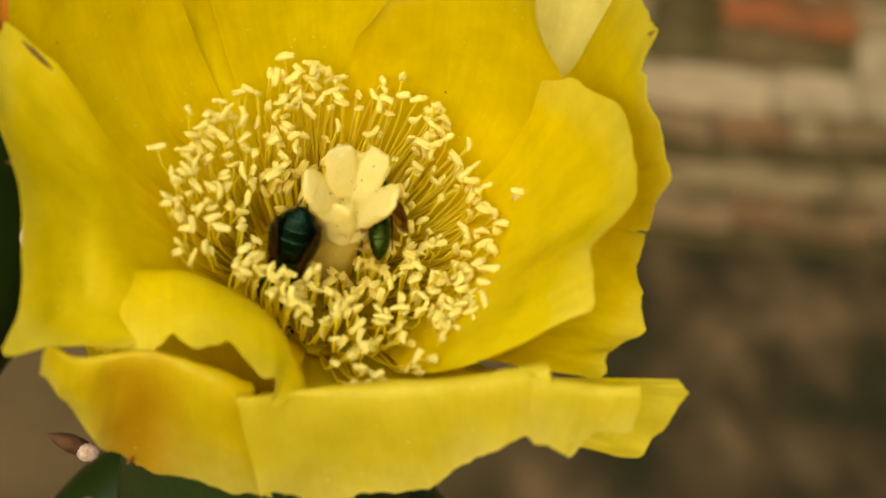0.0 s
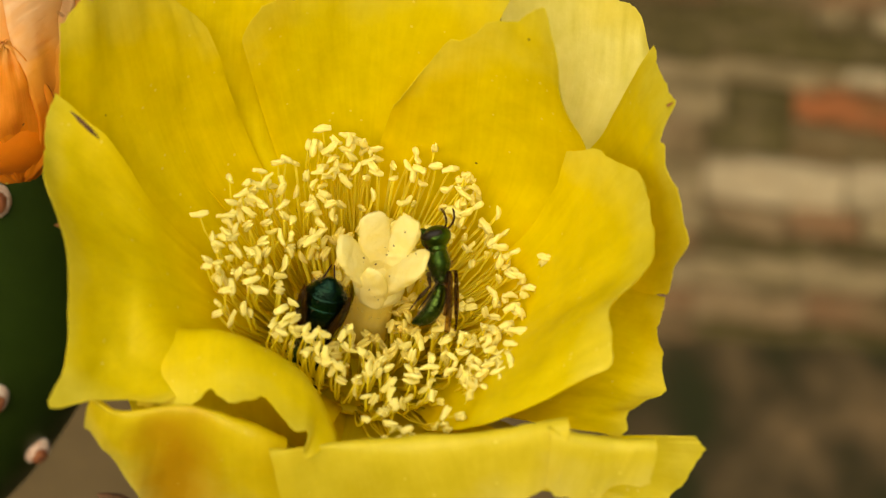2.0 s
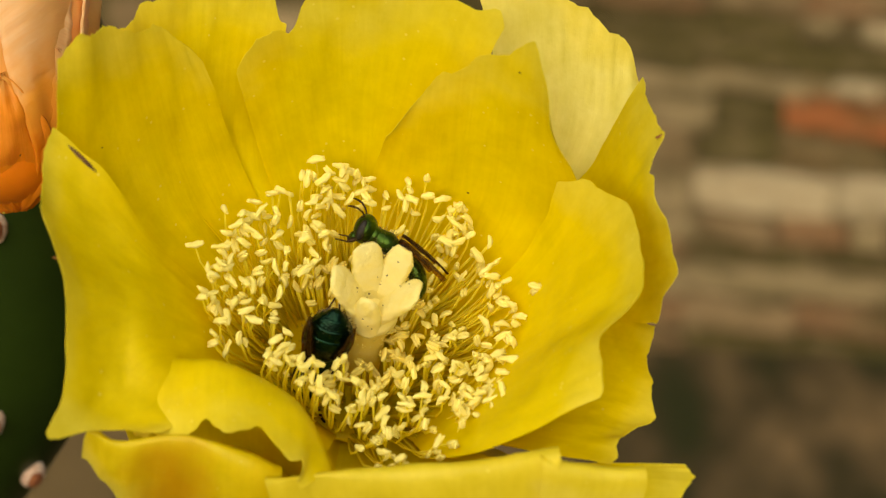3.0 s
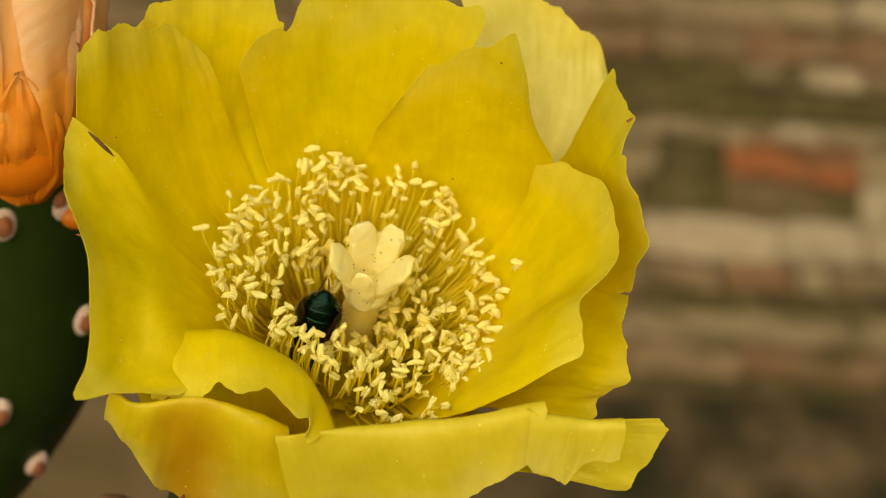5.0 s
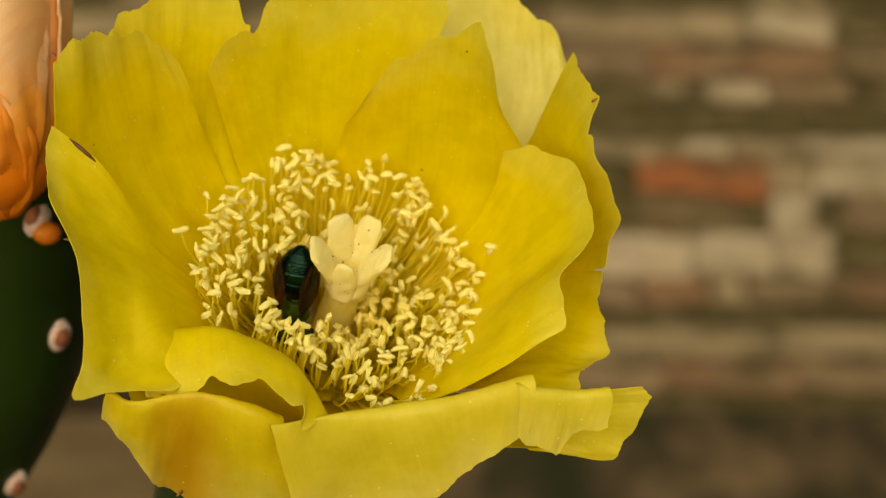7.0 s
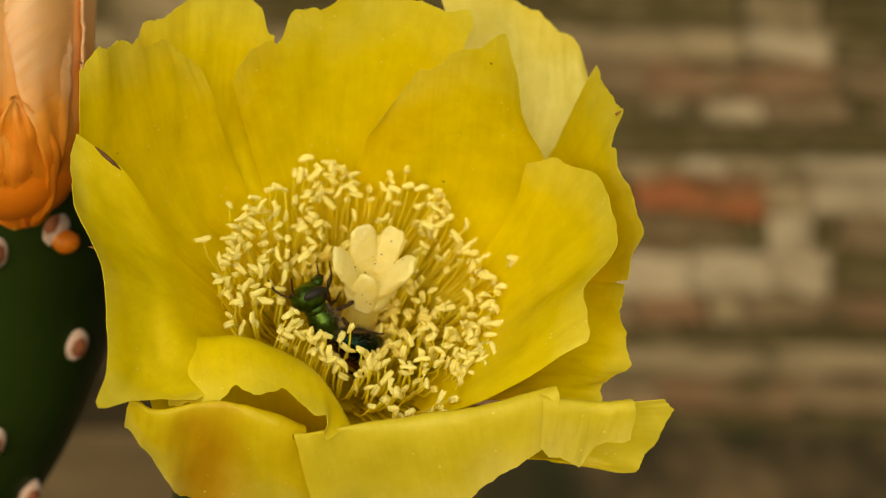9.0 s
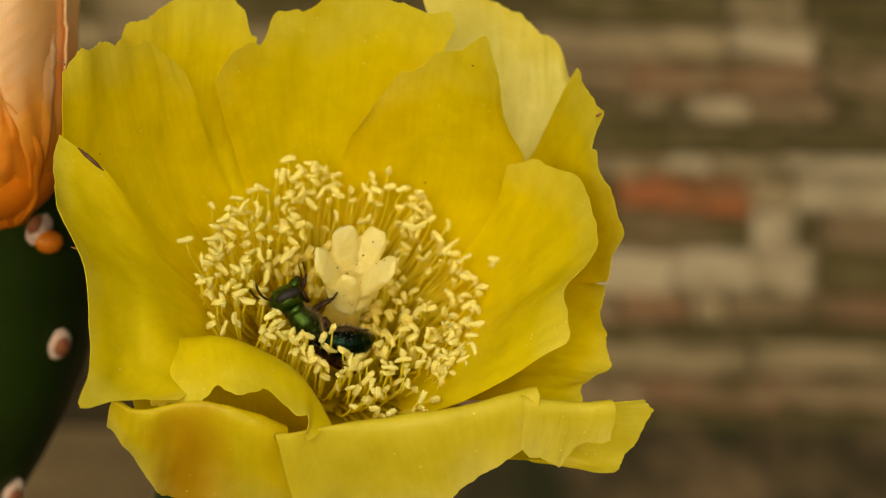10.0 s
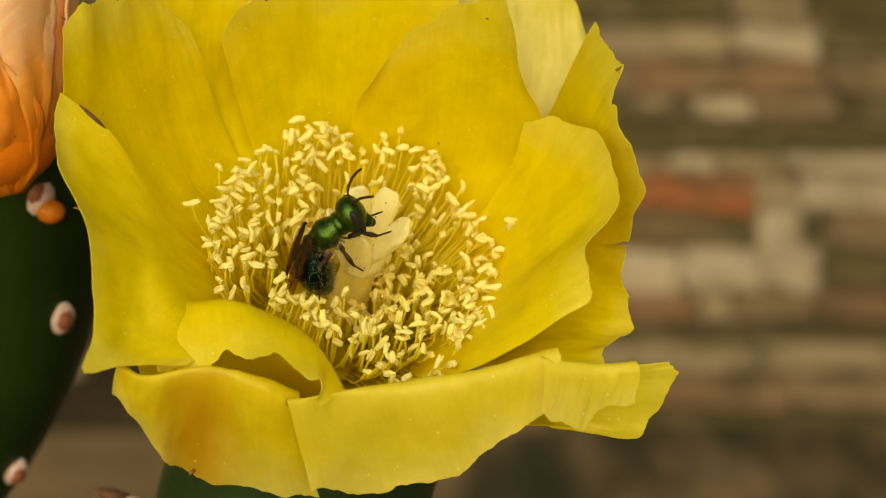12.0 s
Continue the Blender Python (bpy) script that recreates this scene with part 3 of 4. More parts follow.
    add_petal(f, PETAL_STAINED, label="yellow petal ageing to orange in the middle", seed=13, notches=[(0.0, 0.03, -0.05), (0.2, 0.06, 0.03)],
              rows=folded([(219.3, 32, 22.8), (223.9, 30.3, 21.9), (231.3, 25.5, 22.1), (241.4, 23.7, 21.7), (253.7, 22.3, 19.1)],
                          [(221, 33.8, 20.3), (228.5, 33.1, 14.5), (236.7, 32.2, 8.5), (248.9, 29.8, 7.5), (265.4, 29.1, 7.2)], 3, 11))
    add_petal(f, PETAL_LIP, seed=11, calm=0.3,
              rows=folded([(312.9, 27.6, 28.2), (317.3, 29.9, 27.8), (320.5, 31.7, 27.3), (323.1, 33.4, 27.2), (325.8, 35.1, 27.1)],
                          [(307.3, 31.8, 23.8), (310.5, 33.7, 22.7), (313, 35, 22.4), (316.9, 35.2, 23.9), (321.3, 37.5, 24.3)], 3, 11))
    add_petal(f, PETAL, label="inner petal with a ragged rolled rim", seed=14, notches=[(0.40, 0.03, 0.035), (0.50, 0.03, -0.03), (0.60, 0.03, 0.03), (0.70, 0.04, -0.025), (0.80, 0.03, 0.03), (0.90, 0.03, -0.04)], ragged=2.0, calm=0.7,
              rows=folded([(204.1, 23.9, 18.5), (210.5, 20.6, 18.9), (221.5, 16.5, 20), (248.9, 14.5, 18.4), (268.4, 21.5, 19.8)],
                          [(223.2, 28.7, 19.1), (232.8, 26.6, 21.4), (239.3, 22.4, 23.9), (258.5, 22.5, 24), (258.7, 24.7, 22.8)], 2, 9))
    add_petal(f, PETAL_LIP, seed=10,
              rows=folded([(252.9, 24.6, 22.7), (269.3, 21.7, 21.9), (289.8, 21.8, 21.7), (307, 24.9, 25), (316.7, 28.4, 28.6)],
                          [(263, 30.6, 12.1), (277.8, 28.9, 10.3), (293.4, 29.5, 12.7), (301.9, 30.1, 18.2), (309.3, 32.2, 24.3)], 3, 11))


def anther_shapes():
    """Small curved, split pollen sacs, in a few variants."""
    out = []
    for s in range(8):
        bm = bmesh.new()
        bend = (-0.5, 0.3, 0.8, -0.9, 0.1, 0.5, -0.2, 1.2)[s]
        long = (0.84, 0.74, 0.94, 0.82, 0.66, 0.78, 0.90, 0.74)[s]
        n = 8
        for lobe in (-1, 1):
            pts, rad = [], []
            for k in range(n + 1):
                x = k / n - 0.5
                spread = 0.11 + 0.12 * max(0, x if s % 2 else -x)
                pts.append(Vector((x * 2.15 * long, lobe * spread, bend * (x * x - 0.1) + 0.12 * lobe * x)) * MM)
                rad.append(0.29 * MM * (0.10 + 0.90 * math.sin(math.pi * (0.05 + 0.90 * k / n)) ** 0.7))
            tube(bm, pts, rad, 7)
        for v in bm.verts:
            v.co += noise.noise_vector(v.co * 1900 + Vector((s * 7, 0, 0))) * 0.17 * MM
        me = bpy.data.meshes.new("anther")
        for fc in bm.faces:
            fc.smooth = True
        bm.to_mesh(me)
        bm.free()
        me.materials.append(ANTHER)
        out.append(me)
    return out


RING_SHIFT = Vector((0.65, -0.2, 0)) * MM


def stamen_height(az, r):
    return 8.5 + 0.36 * r + 3.4 * math.cos(radians(az - 235)) + 2.2 * max(0, math.cos(radians(az - 100)))


RING_EDGE = ((9, 16.3), (30, 16.0), (48, 17.5), (69, 16.1), (79, 15.5), (95, 16.7), (111, 16.9), (131, 16.7), (148, 17.1), (162, 17.0),
             (181, 16.7), (212, 17.4), (274, 18.1), (290, 19.1), (303, 18.8), (322, 17.9), (330, 19.8), (346, 16.2), (369, 16.3))


def ring_edge(az):
    """Radius to which the stamens reach at an azimuth."""
    az = az if az >= 9 else az + 360
    for (a, ra), (b, rb) in zip(RING_EDGE, RING_EDGE[1:]):
        if a <= az <= b:
            return ra + (rb - ra) * (az - a) / (b - a)
    return 17.0


def stamens(f):
    rnd = random.Random(11)
    shapes = anther_shapes()
    spots = [(163.6, 20.1, 13.9), (16.3, 18.3, 14.4), (257.3, 8.2, 19.0)]
    tries = 0
    # tufts that stand out of the back of the ring: azimuth, radius, count
    for az0, r0, count in ((115, 16.4, 8), (105, 16.6, 8), (112, 13.8, 8), (78, 15.2, 8), (138, 16.4, 5), (150, 16.4, 6), (160, 16.2, 5), (56, 15.0, 5), (22, 15.6, 6), (10, 15.4, 6), (354, 14.6, 5), (331, 18.0, 4),
                          (326, 15.6, 6), (334, 16.6, 5), (319, 15.6, 5), (343, 16.4, 5), (182, 15.6, 5), (188, 15.6, 5),
                          (222, 10.4, 5), (231, 10.1, 6), (241, 9.9, 6), (251, 10.5, 5)):
        for _ in range(count):
            az, r = az0 + rnd.gauss(0, 3.6), r0 + rnd.gauss(0, 0.85)
            h = stamen_height(az, r) + rnd.gauss(0, 0.7)
            if all((polar(az, r, h) - polar(*q)).length > 0.86 * MM for q in spots):
                spots.append((az, r, h))

    def clumped(p):
        return noise.noise(p * 420 + Vector((3, 1, 0))) > -0.16

    while len(spots) < 300 and tries < 40000:
        tries += 1
        r = 20.0 * math.sqrt(rnd.random())
        az = rnd.uniform(0, 360)
        if rnd.random() < 0.5 and len(spots) > 40:
            # anthers crowd together in small bunches
            by = rnd.choice(spots[3:])
            x, y = by[1] * math.cos(radians(by[0])) + rnd.gauss(0, 0.95), by[1] * math.sin(radians(by[0])) + rnd.gauss(0, 0.95)
            r, az = math.hypot(x, y), math.degrees(math.atan2(y, x)) % 360
        if r < 6.2 or (150 < az < 236 and r < 8.8) or (75 < az < 150 and r < 7.0):
            continue
        if 205 < az < 266 and r > 12.0:
            continue
        if r > ring_edge(az) + rnd.gauss(0, 0.35):
            continue
        h = stamen_height(az, r) + rnd.gauss(0, 1.0)
        p = polar(az, r, h)
        if clumped(p) and all((p - polar(*q)).length > 0.86 * MM for q in spots):
            spots.append((az, r, h))
    for n, (az, r, h) in enumerate(spots):
        top = polar(az, r, h) + RING_SHIFT
        foot_r = min(3.4 + 0.42 * r, 11.5) + rnd.uniform(-0.5, 0.5)
        root = polar(az + rnd.uniform(-8, 8), foot_r, -3.2 + 0.62 * foot_r)
        bow = polar(az, 1.2, 0) * (1.3 if r > 9 else 0.4) + Vector((rnd.uniform(-0.5, 0.5), rnd.uniform(-0.5, 0.5), 0)) * MM
        pts = [root.lerp(top, s) + bow * (4 * s * (1 - s)) for s in (0, 0.25, 0.5, 0.75, 1)]
        bm = bmesh.new()
        tube(bm, pts, [0.14 * MM] * 4 + [0.09 * MM], 5)
        fil = part("stamen", bm, FILAMENT, f)
        an = new("anther", shapes[rnd.randrange(8)])
        an.parent = fil
        if n < 2:
            turn = Euler((0, 0, radians(20 if n == 0 else -8)))
        elif n == 2:
            turn = Euler((0, radians(-75), 0))
        else:
            along = (pts[-1] - pts[-2]).normalized()
            tilt = Vector((rnd.gauss(0, 1.1), rnd.gauss(0, 1.1), rnd.gauss(-0.2, 0.45)))
            turn = (along + tilt).to_track_quat('X', 'Z') @ Euler((rnd.uniform(0, 6.3), 0, 0)).to_quaternion()
        an.matrix_basis = Matrix.Translation(top) @ turn.to_matrix().to_4x4() @ Matrix.Scale(rnd.uniform(0.84, 1.06), 4)
    # further stamens of the crowd, too dense to pick apart
    crowd = bmesh.new()
    extra, tries = [], 0
    while len(extra) < 160 and tries < 20000:
        tries += 1
        r, az = 20.0 * math.sqrt(rnd.random()), rnd.uniform(0, 360)
        if r < 7.2 or (150 < az < 236 and r < 9.6) or (205 < az < 266 and r > 11.5) or r > ring_edge(az):
            continue
        h = stamen_height(az, r) - rnd.uniform(0.2, 4.5)
        p = polar(az, r, h)
        if clumped(p) and all((p - polar(*q)).length > 0.80 * MM for q in spots + extra):
            extra.append((az, r, h))
    for az, r, h in extra:
        top = polar(az, r, h) + RING_SHIFT
        foot_r = min(3.4 + 0.42 * r, 11.5)
        root = polar(az + rnd.uniform(-8, 8), foot_r, -3.2 + 0.62 * foot_r)
        tube(crowd, [root, root.lerp(top, 0.5) + polar(az, 1.2, 0), top], 0.17 * MM, 5)
        turn = (Vector((rnd.gauss(0, 0.7), rnd.gauss(0, 0.7), 1)).to_track_quat('X', 'Z') @ Euler((rnd.uniform(0, 6.3), 0, 0)).to_quaternion()).to_matrix()
        k = len(crowd.faces)
        bend = rnd.uniform(-0.6, 0.6)
        for lobe in (-1, 1):
            tube(crowd, [top + turn @ Vector((x * 1.55, lobe * 0.17, bend * x * x * 2)) * MM for x in (-0.5, -0.3, 0, 0.3, 0.5)],
                 [0.06 * MM, 0.23 * MM, 0.27 * MM, 0.23 * MM, 0.06 * MM], 6)
        crowd.faces.ensure_lookup_table()
        for fc in crowd.faces[k:]:
            fc.material_index = 1
    part("stamen_crowd", crowd, [FILAMENT, ANTHER], f)["kind"] = "stuff"
    # short inner stamens round the style
    rest = bmesh.new()
    for _ in range(150):
        az, r = rnd.uniform(0, 360), rnd.uniform(3.4, 8.4)
        if 158 < az < 240:
            continue
        top = polar(az, r, 4.0 + 0.75 * r + rnd.gauss(0, 0.9))
        root = polar(az, 3.0 + 0.2 * r, -1.0)
        tube(rest, [root, root.lerp(top, 0.5) + polar(az, 0.5, 0), top], 0.2 * MM, 5)
        k = len(rest.faces)
        turn, bend = Euler((rnd.uniform(0, 6), rnd.uniform(-0.9, 0.9), rnd.uniform(0, 6))).to_matrix(), rnd.uniform(-0.7, 0.7)
        for lobe in (-1, 1):
            tube(rest, [top + turn @ Vector((x * 1.6, lobe * 0.18, bend * x * x * 2)) * MM for x in (-0.5, -0.3, 0, 0.3, 0.5)],
                 [0.07 * MM, 0.23 * MM, 0.28 * MM, 0.24 * MM, 0.07 * MM], 6)
        rest.faces.ensure_lookup_table()
        for fc in rest.faces[k:]:
            fc.material_index = 1
    part("stamen_tangle", rest, [FILAMENT, ANTHER_INNER], f)["kind"] = "stuff"


STYLE_TOP = Vector((1.2, 0.7, 11.8)) * MM
AXIS_UP = Vector((0, 0, 1))


def pistil(f):
    bm = bmesh.new()
    pts = [Vector((0, 0, -1.5 * MM)).lerp(STYLE_TOP, s) for s in (0, 0.15, 0.35, 0.55, 0.72, 0.84, 0.94, 1.0)]
    tube(bm, pts, [r * MM for r in (2.4, 2.5, 2.4, 2.25, 2.1, 2.1, 2.2, 2.1)], 24)
    style = part("style", bm, STYLE, f)
    centre = STYLE_TOP + (AXIS_UP * 0.2) * MM
    bm = bmesh.new()
    tube(bm, [centre + AXIS_UP * h * MM for h in (-1.1, -0.7, 0.1, 1.1, 2.0, 2.4)], [r * MM for r in (2.0, 2.55, 2.85, 2.75, 1.8, 0.8)], 24)
    for v in bm.verts:
        v.co += noise.noise_vector(v.co * 900) * 0.2 * MM
    part("stigma_core", bm, STIGMA, style)
    # lobes: azimuth, opening from the axis, length, half width
    for k, (az, opening, length, wide, base, lift) in enumerate(((112, 19, 9.2, 1.75, 0.95, 0), (54, 24, 9.1, 1.6, 0.9, 0), (349, 25.5, 9.0, 2.0, 0.8, 0),
                                                     (182, 24, 8.8, 2.05, 0.95, 0), (252, 1, 6.9, 1.75, 1.75, -0.2))):
        bm = bmesh.new()
        out = Vector((math.cos(radians(az)), math.sin(radians(az)), 0))
        d = out * math.sin(radians(opening)) + Vector((0, 0, math.cos(radians(opening))))
        across = out.cross(d).normalized()
        flat = d.cross(across)
        n, sides = 34, 30
        rings = []
        for i in range(n + 1):
            s = i / n
            c = centre + (out * (base + length * math.sin(radians(opening)) * s ** 1.3) + AXIS_UP * (lift + length * math.cos(radians(opening)) * s)) * MM
            w = wide * (0.80 + 0.20 * math.sin(math.pi * min(1.0, 0.10 + s * 0.80))) * (1 - max(0, (s - 0.84) / 0.16) ** 3 * (0.45 if k < 4 else 0.9))
            if k == 4:
                w *= 1 - 0.42 * s * s
            w *= 1 + 0.07 * noise.noise((s * 6, k * 3.3, 0))
            thick = (1.35 - 0.72 * s) * (1 - max(0, (s - 0.8) / 0.2) ** 2 * (0.6 if k < 4 else 0.9))
            ring = []
            for j in range(sides):
                a = 2 * math.pi * j / sides
                x, y = math.cos(a), math.sin(a)
                p = c + (across * w * math.copysign(abs(x) ** 0.8, x) + flat * thick * y * (0.85 + 0.15 * x * x)) * MM
                p += noise.noise_vector(p * 700 + Vector((k * 5, 0, 0))) * 0.13 * MM
                p += (noise.noise_vector(p * 2400) * 0.09 + noise.noise_vector(p * 4800) * 0.13) * MM * (1.0 if k < 4 else 0.25)
                ring.append(bm.verts.new(p))
            rings.append(ring)
        for a, b in zip(rings, rings[1:]):
            for j in range(sides):
                bm.faces.new((a[j], a[(j + 1) % sides], b[(j + 1) % sides], b[j]))
        bm.faces.new(rings[0][::-1])
        bm.faces.new(rings[-1])
        bm.normal_update()
        lobe = part("stigma_lobe", bm, STIGMA, style)
        rnd = random.Random(40 + k)
        bm = bmesh.new()
        for _ in range(3):
            s, x = rnd.uniform(0.25, 0.92), rnd.uniform(-0.6, 0.6)
            c = centre + (out * (base + length * math.sin(radians(opening)) * s ** 1.3) + AXIS_UP * (lift + length * math.cos(radians(opening)) * s) + across * wide * x - flat * (1.35 - 0.60 * s) * 0.82) * MM
            blob(bm, c, (rnd.uniform(0.05, 0.11) * MM,) * 3, None, 4, 6)
            blob(bm, c + flat * 2 * (1.35 - 0.60 * s) * 0.82 * MM, (0.07 * MM,) * 3, None, 4, 6)
        part("specks", bm, SPECK, lobe)["kind"] = "stuff"
    rnd = random.Random(4)
    bm = bmesh.new()
    for _ in range(150):
        s, a = rnd.uniform(0.3, 0.95), rnd.uniform(0, 2 * math.pi)
        c = Vector((0, 0, -1.5 * MM)).lerp(STYLE_TOP, s) + Vector((math.cos(a), math.sin(a), 0)) * (2.36 - 0.25 * s) * MM
        blob(bm, c, (rnd.uniform(0.05, 0.09) * MM,) * 3, None, 3, 5)
    part("pollen_grains", bm, ANTHER, style)["kind"] = "stuff"


def flower_base(f):
    # inside of the cup below the stamens, and the green pericarpel beneath
    bm = bmesh.new()
    prof = [(0.5, -2.6), (4, -2.2), (6, -1.4), (8, 0.0), (9.5, 1.2), (10.5, 2.0)]
    rings = [[bm.verts.new(polar(360 * k / 32, r, h)) for k in range(32)] for r, h in prof]
    for a, b in zip(rings, rings[1:]):
        for k in range(32):
            bm.faces.new((a[k], a[(k + 1) % 32], b[(k + 1) % 32], b[k]))
    bm.faces.new(rings[0][::-1])
    ob = part("cup", bm, CUP, f)
    s = ob.modifiers.new("thickness", "SOLIDIFY")
    s.thickness, s.offset = 0.6 * MM, -1
    bm = bmesh.new()
    inv = FLOWER_POSE.inverted()
    foot = inv @ Vector((-0.025, 0.036, 1.052))
    pts, rad = [], []
    for i in range(15):
        s = i / 14
        p = (Vector((0, 0, -4.0 - 18 * s)) * MM).lerp(foot, s * s)
        pts.append(p)
        rad.append((7.5 + 10.5 * math.sin(math.pi * min(1, s * 0.62 + 0.02))) * MM)
    tube(bm, pts, rad, 36)
    for v in bm.verts:
        v.co += v.co.normalized() * 0.7 * MM * noise.noise(v.co * 130)
    ov = part("pericarpel", bm, OVARY, f, "green tuberculate pericarpel below the petals")
    rnd = random.Random(8)
    for k in range(16):
        i = 3 + (k * 5) % 9
        a = k * 2.4
        side = Vector((math.cos(a), math.sin(a), 0))
        p = pts[i] + side * rad[i] * 0.99
        bm = bmesh.new()
        blob(bm, p, (1.2 * MM, 1.2 * MM, 0.9 * MM), None, 6, 10)
        tube(bm, [p, p + side * 2.0 * MM + Vector((0, 0, 1.2)) * MM], [0.7 * MM, 0.1 * MM], 6)
        part("areole", bm, AREOLE_WOOL if k % 2 else AREOLE_BROWN, ov)


def dry_tips(f):
    """Dry brown points on the petal rims."""
    for k, (az, r, h, size) in enumerate(((27.8, 32.0, 31.6, 0.35), (191.5, 30.6, 30.2, 0.35), (237.6, 31.6, 10.3, 0.5),
                                          (293.3, 29.6, 13, 0.3), (156.9, 35.7, 36.1, 0.3))):
        bm = bmesh.new()
        p = polar(az, r, h)
        tube(bm, [p - polar(az, size, 0.4 * size), p + polar(az, 0.2 * size, 0.3 * size), p + polar(az + 3, 1.0 * size, 0.9 * size)],
             [0.45 * size * MM, 0.32 * size * MM, 0.06 * size * MM], 7)
        part("dry_tip", bm, DRY_TIP, f, "dry brown tip of a petal")


def curled_margin(f):
    """A dark strip added to draw the dark slit where the left petal's rim curls."""
    bm = bmesh.new()
    pts = [polar(170.7, 30.9, 33.1), polar(171.3, 29.9, 32.4), polar(172.2, 28.7, 31.7), polar(173.0, 27.8, 31.2)]
    tube(bm, pts, [0.06 * MM, 0.24 * MM, 0.22 * MM, 0.05 * MM], 8)
    part("dry_margin", bm, SCALE_AND_SLIT, f, "narrow dark strip drawn along a slit by a petal")


def scale_leaf(f):
    """A shrivelled scale leaf with white wool on the pericarpel."""
    at = FLOWER_POSE.inverted() @ Vector((-0.0432, 0.0160, 1.0690))
    side = (FLOWER_POSE.to_3x3().inverted() @ Vector((-0.75, -0.35, 0.45))).normalized()
    bm = bmesh.new()
    tube(bm, [at - side * 1.5 * MM, at + side * 0.4 * MM, at + side * 2.2 * MM, at + side * 3.4 * MM], [1.0 * MM, 1.15 * MM, 0.7 * MM, 0.1 * MM], 10)
    leaf = part("scale_leaf", bm, SCALE_AND_SLIT, f, "brown shrivelled scale leaf")
    bm = bmesh.new()
    blob(bm, at + (FLOWER_POSE.to_3x3().inverted() @ Vector((1.8, -0.3, -0.8))) * MM, (1.3 * MM, 1.1 * MM, 1.2 * MM), None, 8, 12,
         lambda d: 1 + 0.2 * noise.noise(d * 5))
    part("wool", bm, AREOLE_WOOL, leaf)


def open_flower():
    f = tagged(new("cactus_flower"), "wide open yellow prickly pear flower full of cream stamens", "flower")
    f.matrix_basis = FLOWER_POSE
    flower_petals(f)
    pistil(f)
    flower_base(f)
    dry_tips(f)
    curled_margin(f)
    scale_leaf(f)
    stamens(f)


open_flower()


# ---- the wilted flower and the pads ----
SEPAL_TURN = 20


def bud_radius(v):
    """Outline of the closed flower, from its rounded foot to its tip."""
    swell = min(1.0, max(0.0, (v - 0.2) / 0.5))
    return 10.6 * math.sin(math.pi / 2 * min(1.0, 0.02 + v / 0.3)) ** 0.75 + 4.6 * swell * swell * (3 - 2 * swell) - 6.0 * max(0, v - 0.7)


def wilted_flower():
    f = tagged(new("wilted_flower"), "closed wilting peach-orange cactus flower with crumpled petals", "flower")
    f.matrix_basis = look((-0.0553, 0.0150, 1.1140), (-0.0670, 0.0230, 1.1700), 0) @ pose(0, 0, 0, 180, 0, 0)
    rnd = random.Random(3)
    for k in range(10):
        bm = bmesh.new()
        uvl = bm.loops.layers.uv.new("UVMap")
        az0 = k * 137.5 + 30
        outer = 1.0 - 0.025 * (k // 3)
        wide, n, m = 50 + rnd.uniform(-8, 8), 44, 60
        top = 46 + rnd.uniform(-4, 6)
        grid = []
        for j in range(m + 1):
            v = j / m
            row = []
            for i in range(n + 1):
                u = i / n
                side = abs(2 * u - 1)
                r = bud_radius(v) * outer
                r += 1.6 * (side ** 2) * v * (1 if k % 2 else -0.5)
                az = az0 + (u - 0.5) * 2 * wide * (0.55 + 0.75 * math.sin(math.pi * min(1, v * 0.75 + 0.1)))
                crumple = 1.5 * noise.noise((u * 4 + k * 3, v * 2.2, k)) + 0.7 * noise.noise((u * 11 + k, v * 4, k))
                crumple += side ** 3 * (0.55 * noise.noise((u * 4, v * 34, k * 2)) + 0.3 * noise.noise((u * 8, v * 70, k)))
                end = top * (1 - 0.16 * side ** 3) + 1.5 * noise.noise((u * 7, k, 0))
                row.append((bm.verts.new(polar(az + 2.0 * noise.noise((v * 9, side * 2, k)) * side, r + crumple * (0.2 + v), -4.8 + (end + 4.8) * v)), u, v))
            grid.append(row)
        for j in range(m):
            for i in range(n):
                q = (grid[j][i], grid[j][i + 1], grid[j + 1][i + 1], grid[j + 1][i])
                fc = bm.faces.new([x[0] for x in q])
                for lp, x in zip(fc.loops, q):
                    lp[uvl].uv = (x[1], x[2])
        ob = part("petal", bm, PEACH, f)
        s = ob.modifiers.new("thickness", "SOLIDIFY")
        s.thickness = 0.3 * MM
    for k in range(5):
        bm = bmesh.new()
        uvl = bm.loops.layers.uv.new("UVMap")
        az0 = k * 72 + SEPAL_TURN
        tall = 12.0 + 4.0 * (k % 2) + rnd.uniform(-1, 1)
        lift = 0.5 * (k % 2)
        rows = []
        for j in range(25):
            v = j / 24
            half = 36 * math.sin(math.pi / 2 * min(1, 0.6 + v * 1.5)) * max(0.0, 1 - max(0, (v - 0.15) / 0.85) ** 1.7) ** 0.8
            r = bud_radius(v * tall / 52) + 0.25 + 0.4 * lift + 0.2 * v * v
            rows.append([(bm.verts.new(polar(az0 + (2 * u - 1) * max(half, 0.6), r * (1.01 - 0.03 * (2 * u - 1) ** 2)
                                             + 1.3 * noise.noise((u * 2.8, v * 3, k * 2)) + 0.7 * noise.noise((u * 8, v * 5, k)) + 0.25 * noise.noise((u * 19, v * 11, k)), -4.8 + tall * v)), u, v)
                         for u in (i / 18 for i in range(19))])
        for a, b in zip(rows, rows[1:]):
            for i in range(18):
                q = (a[i], a[i + 1], b[i + 1], b[i])
                fc = bm.faces.new([x[0] for x in q])
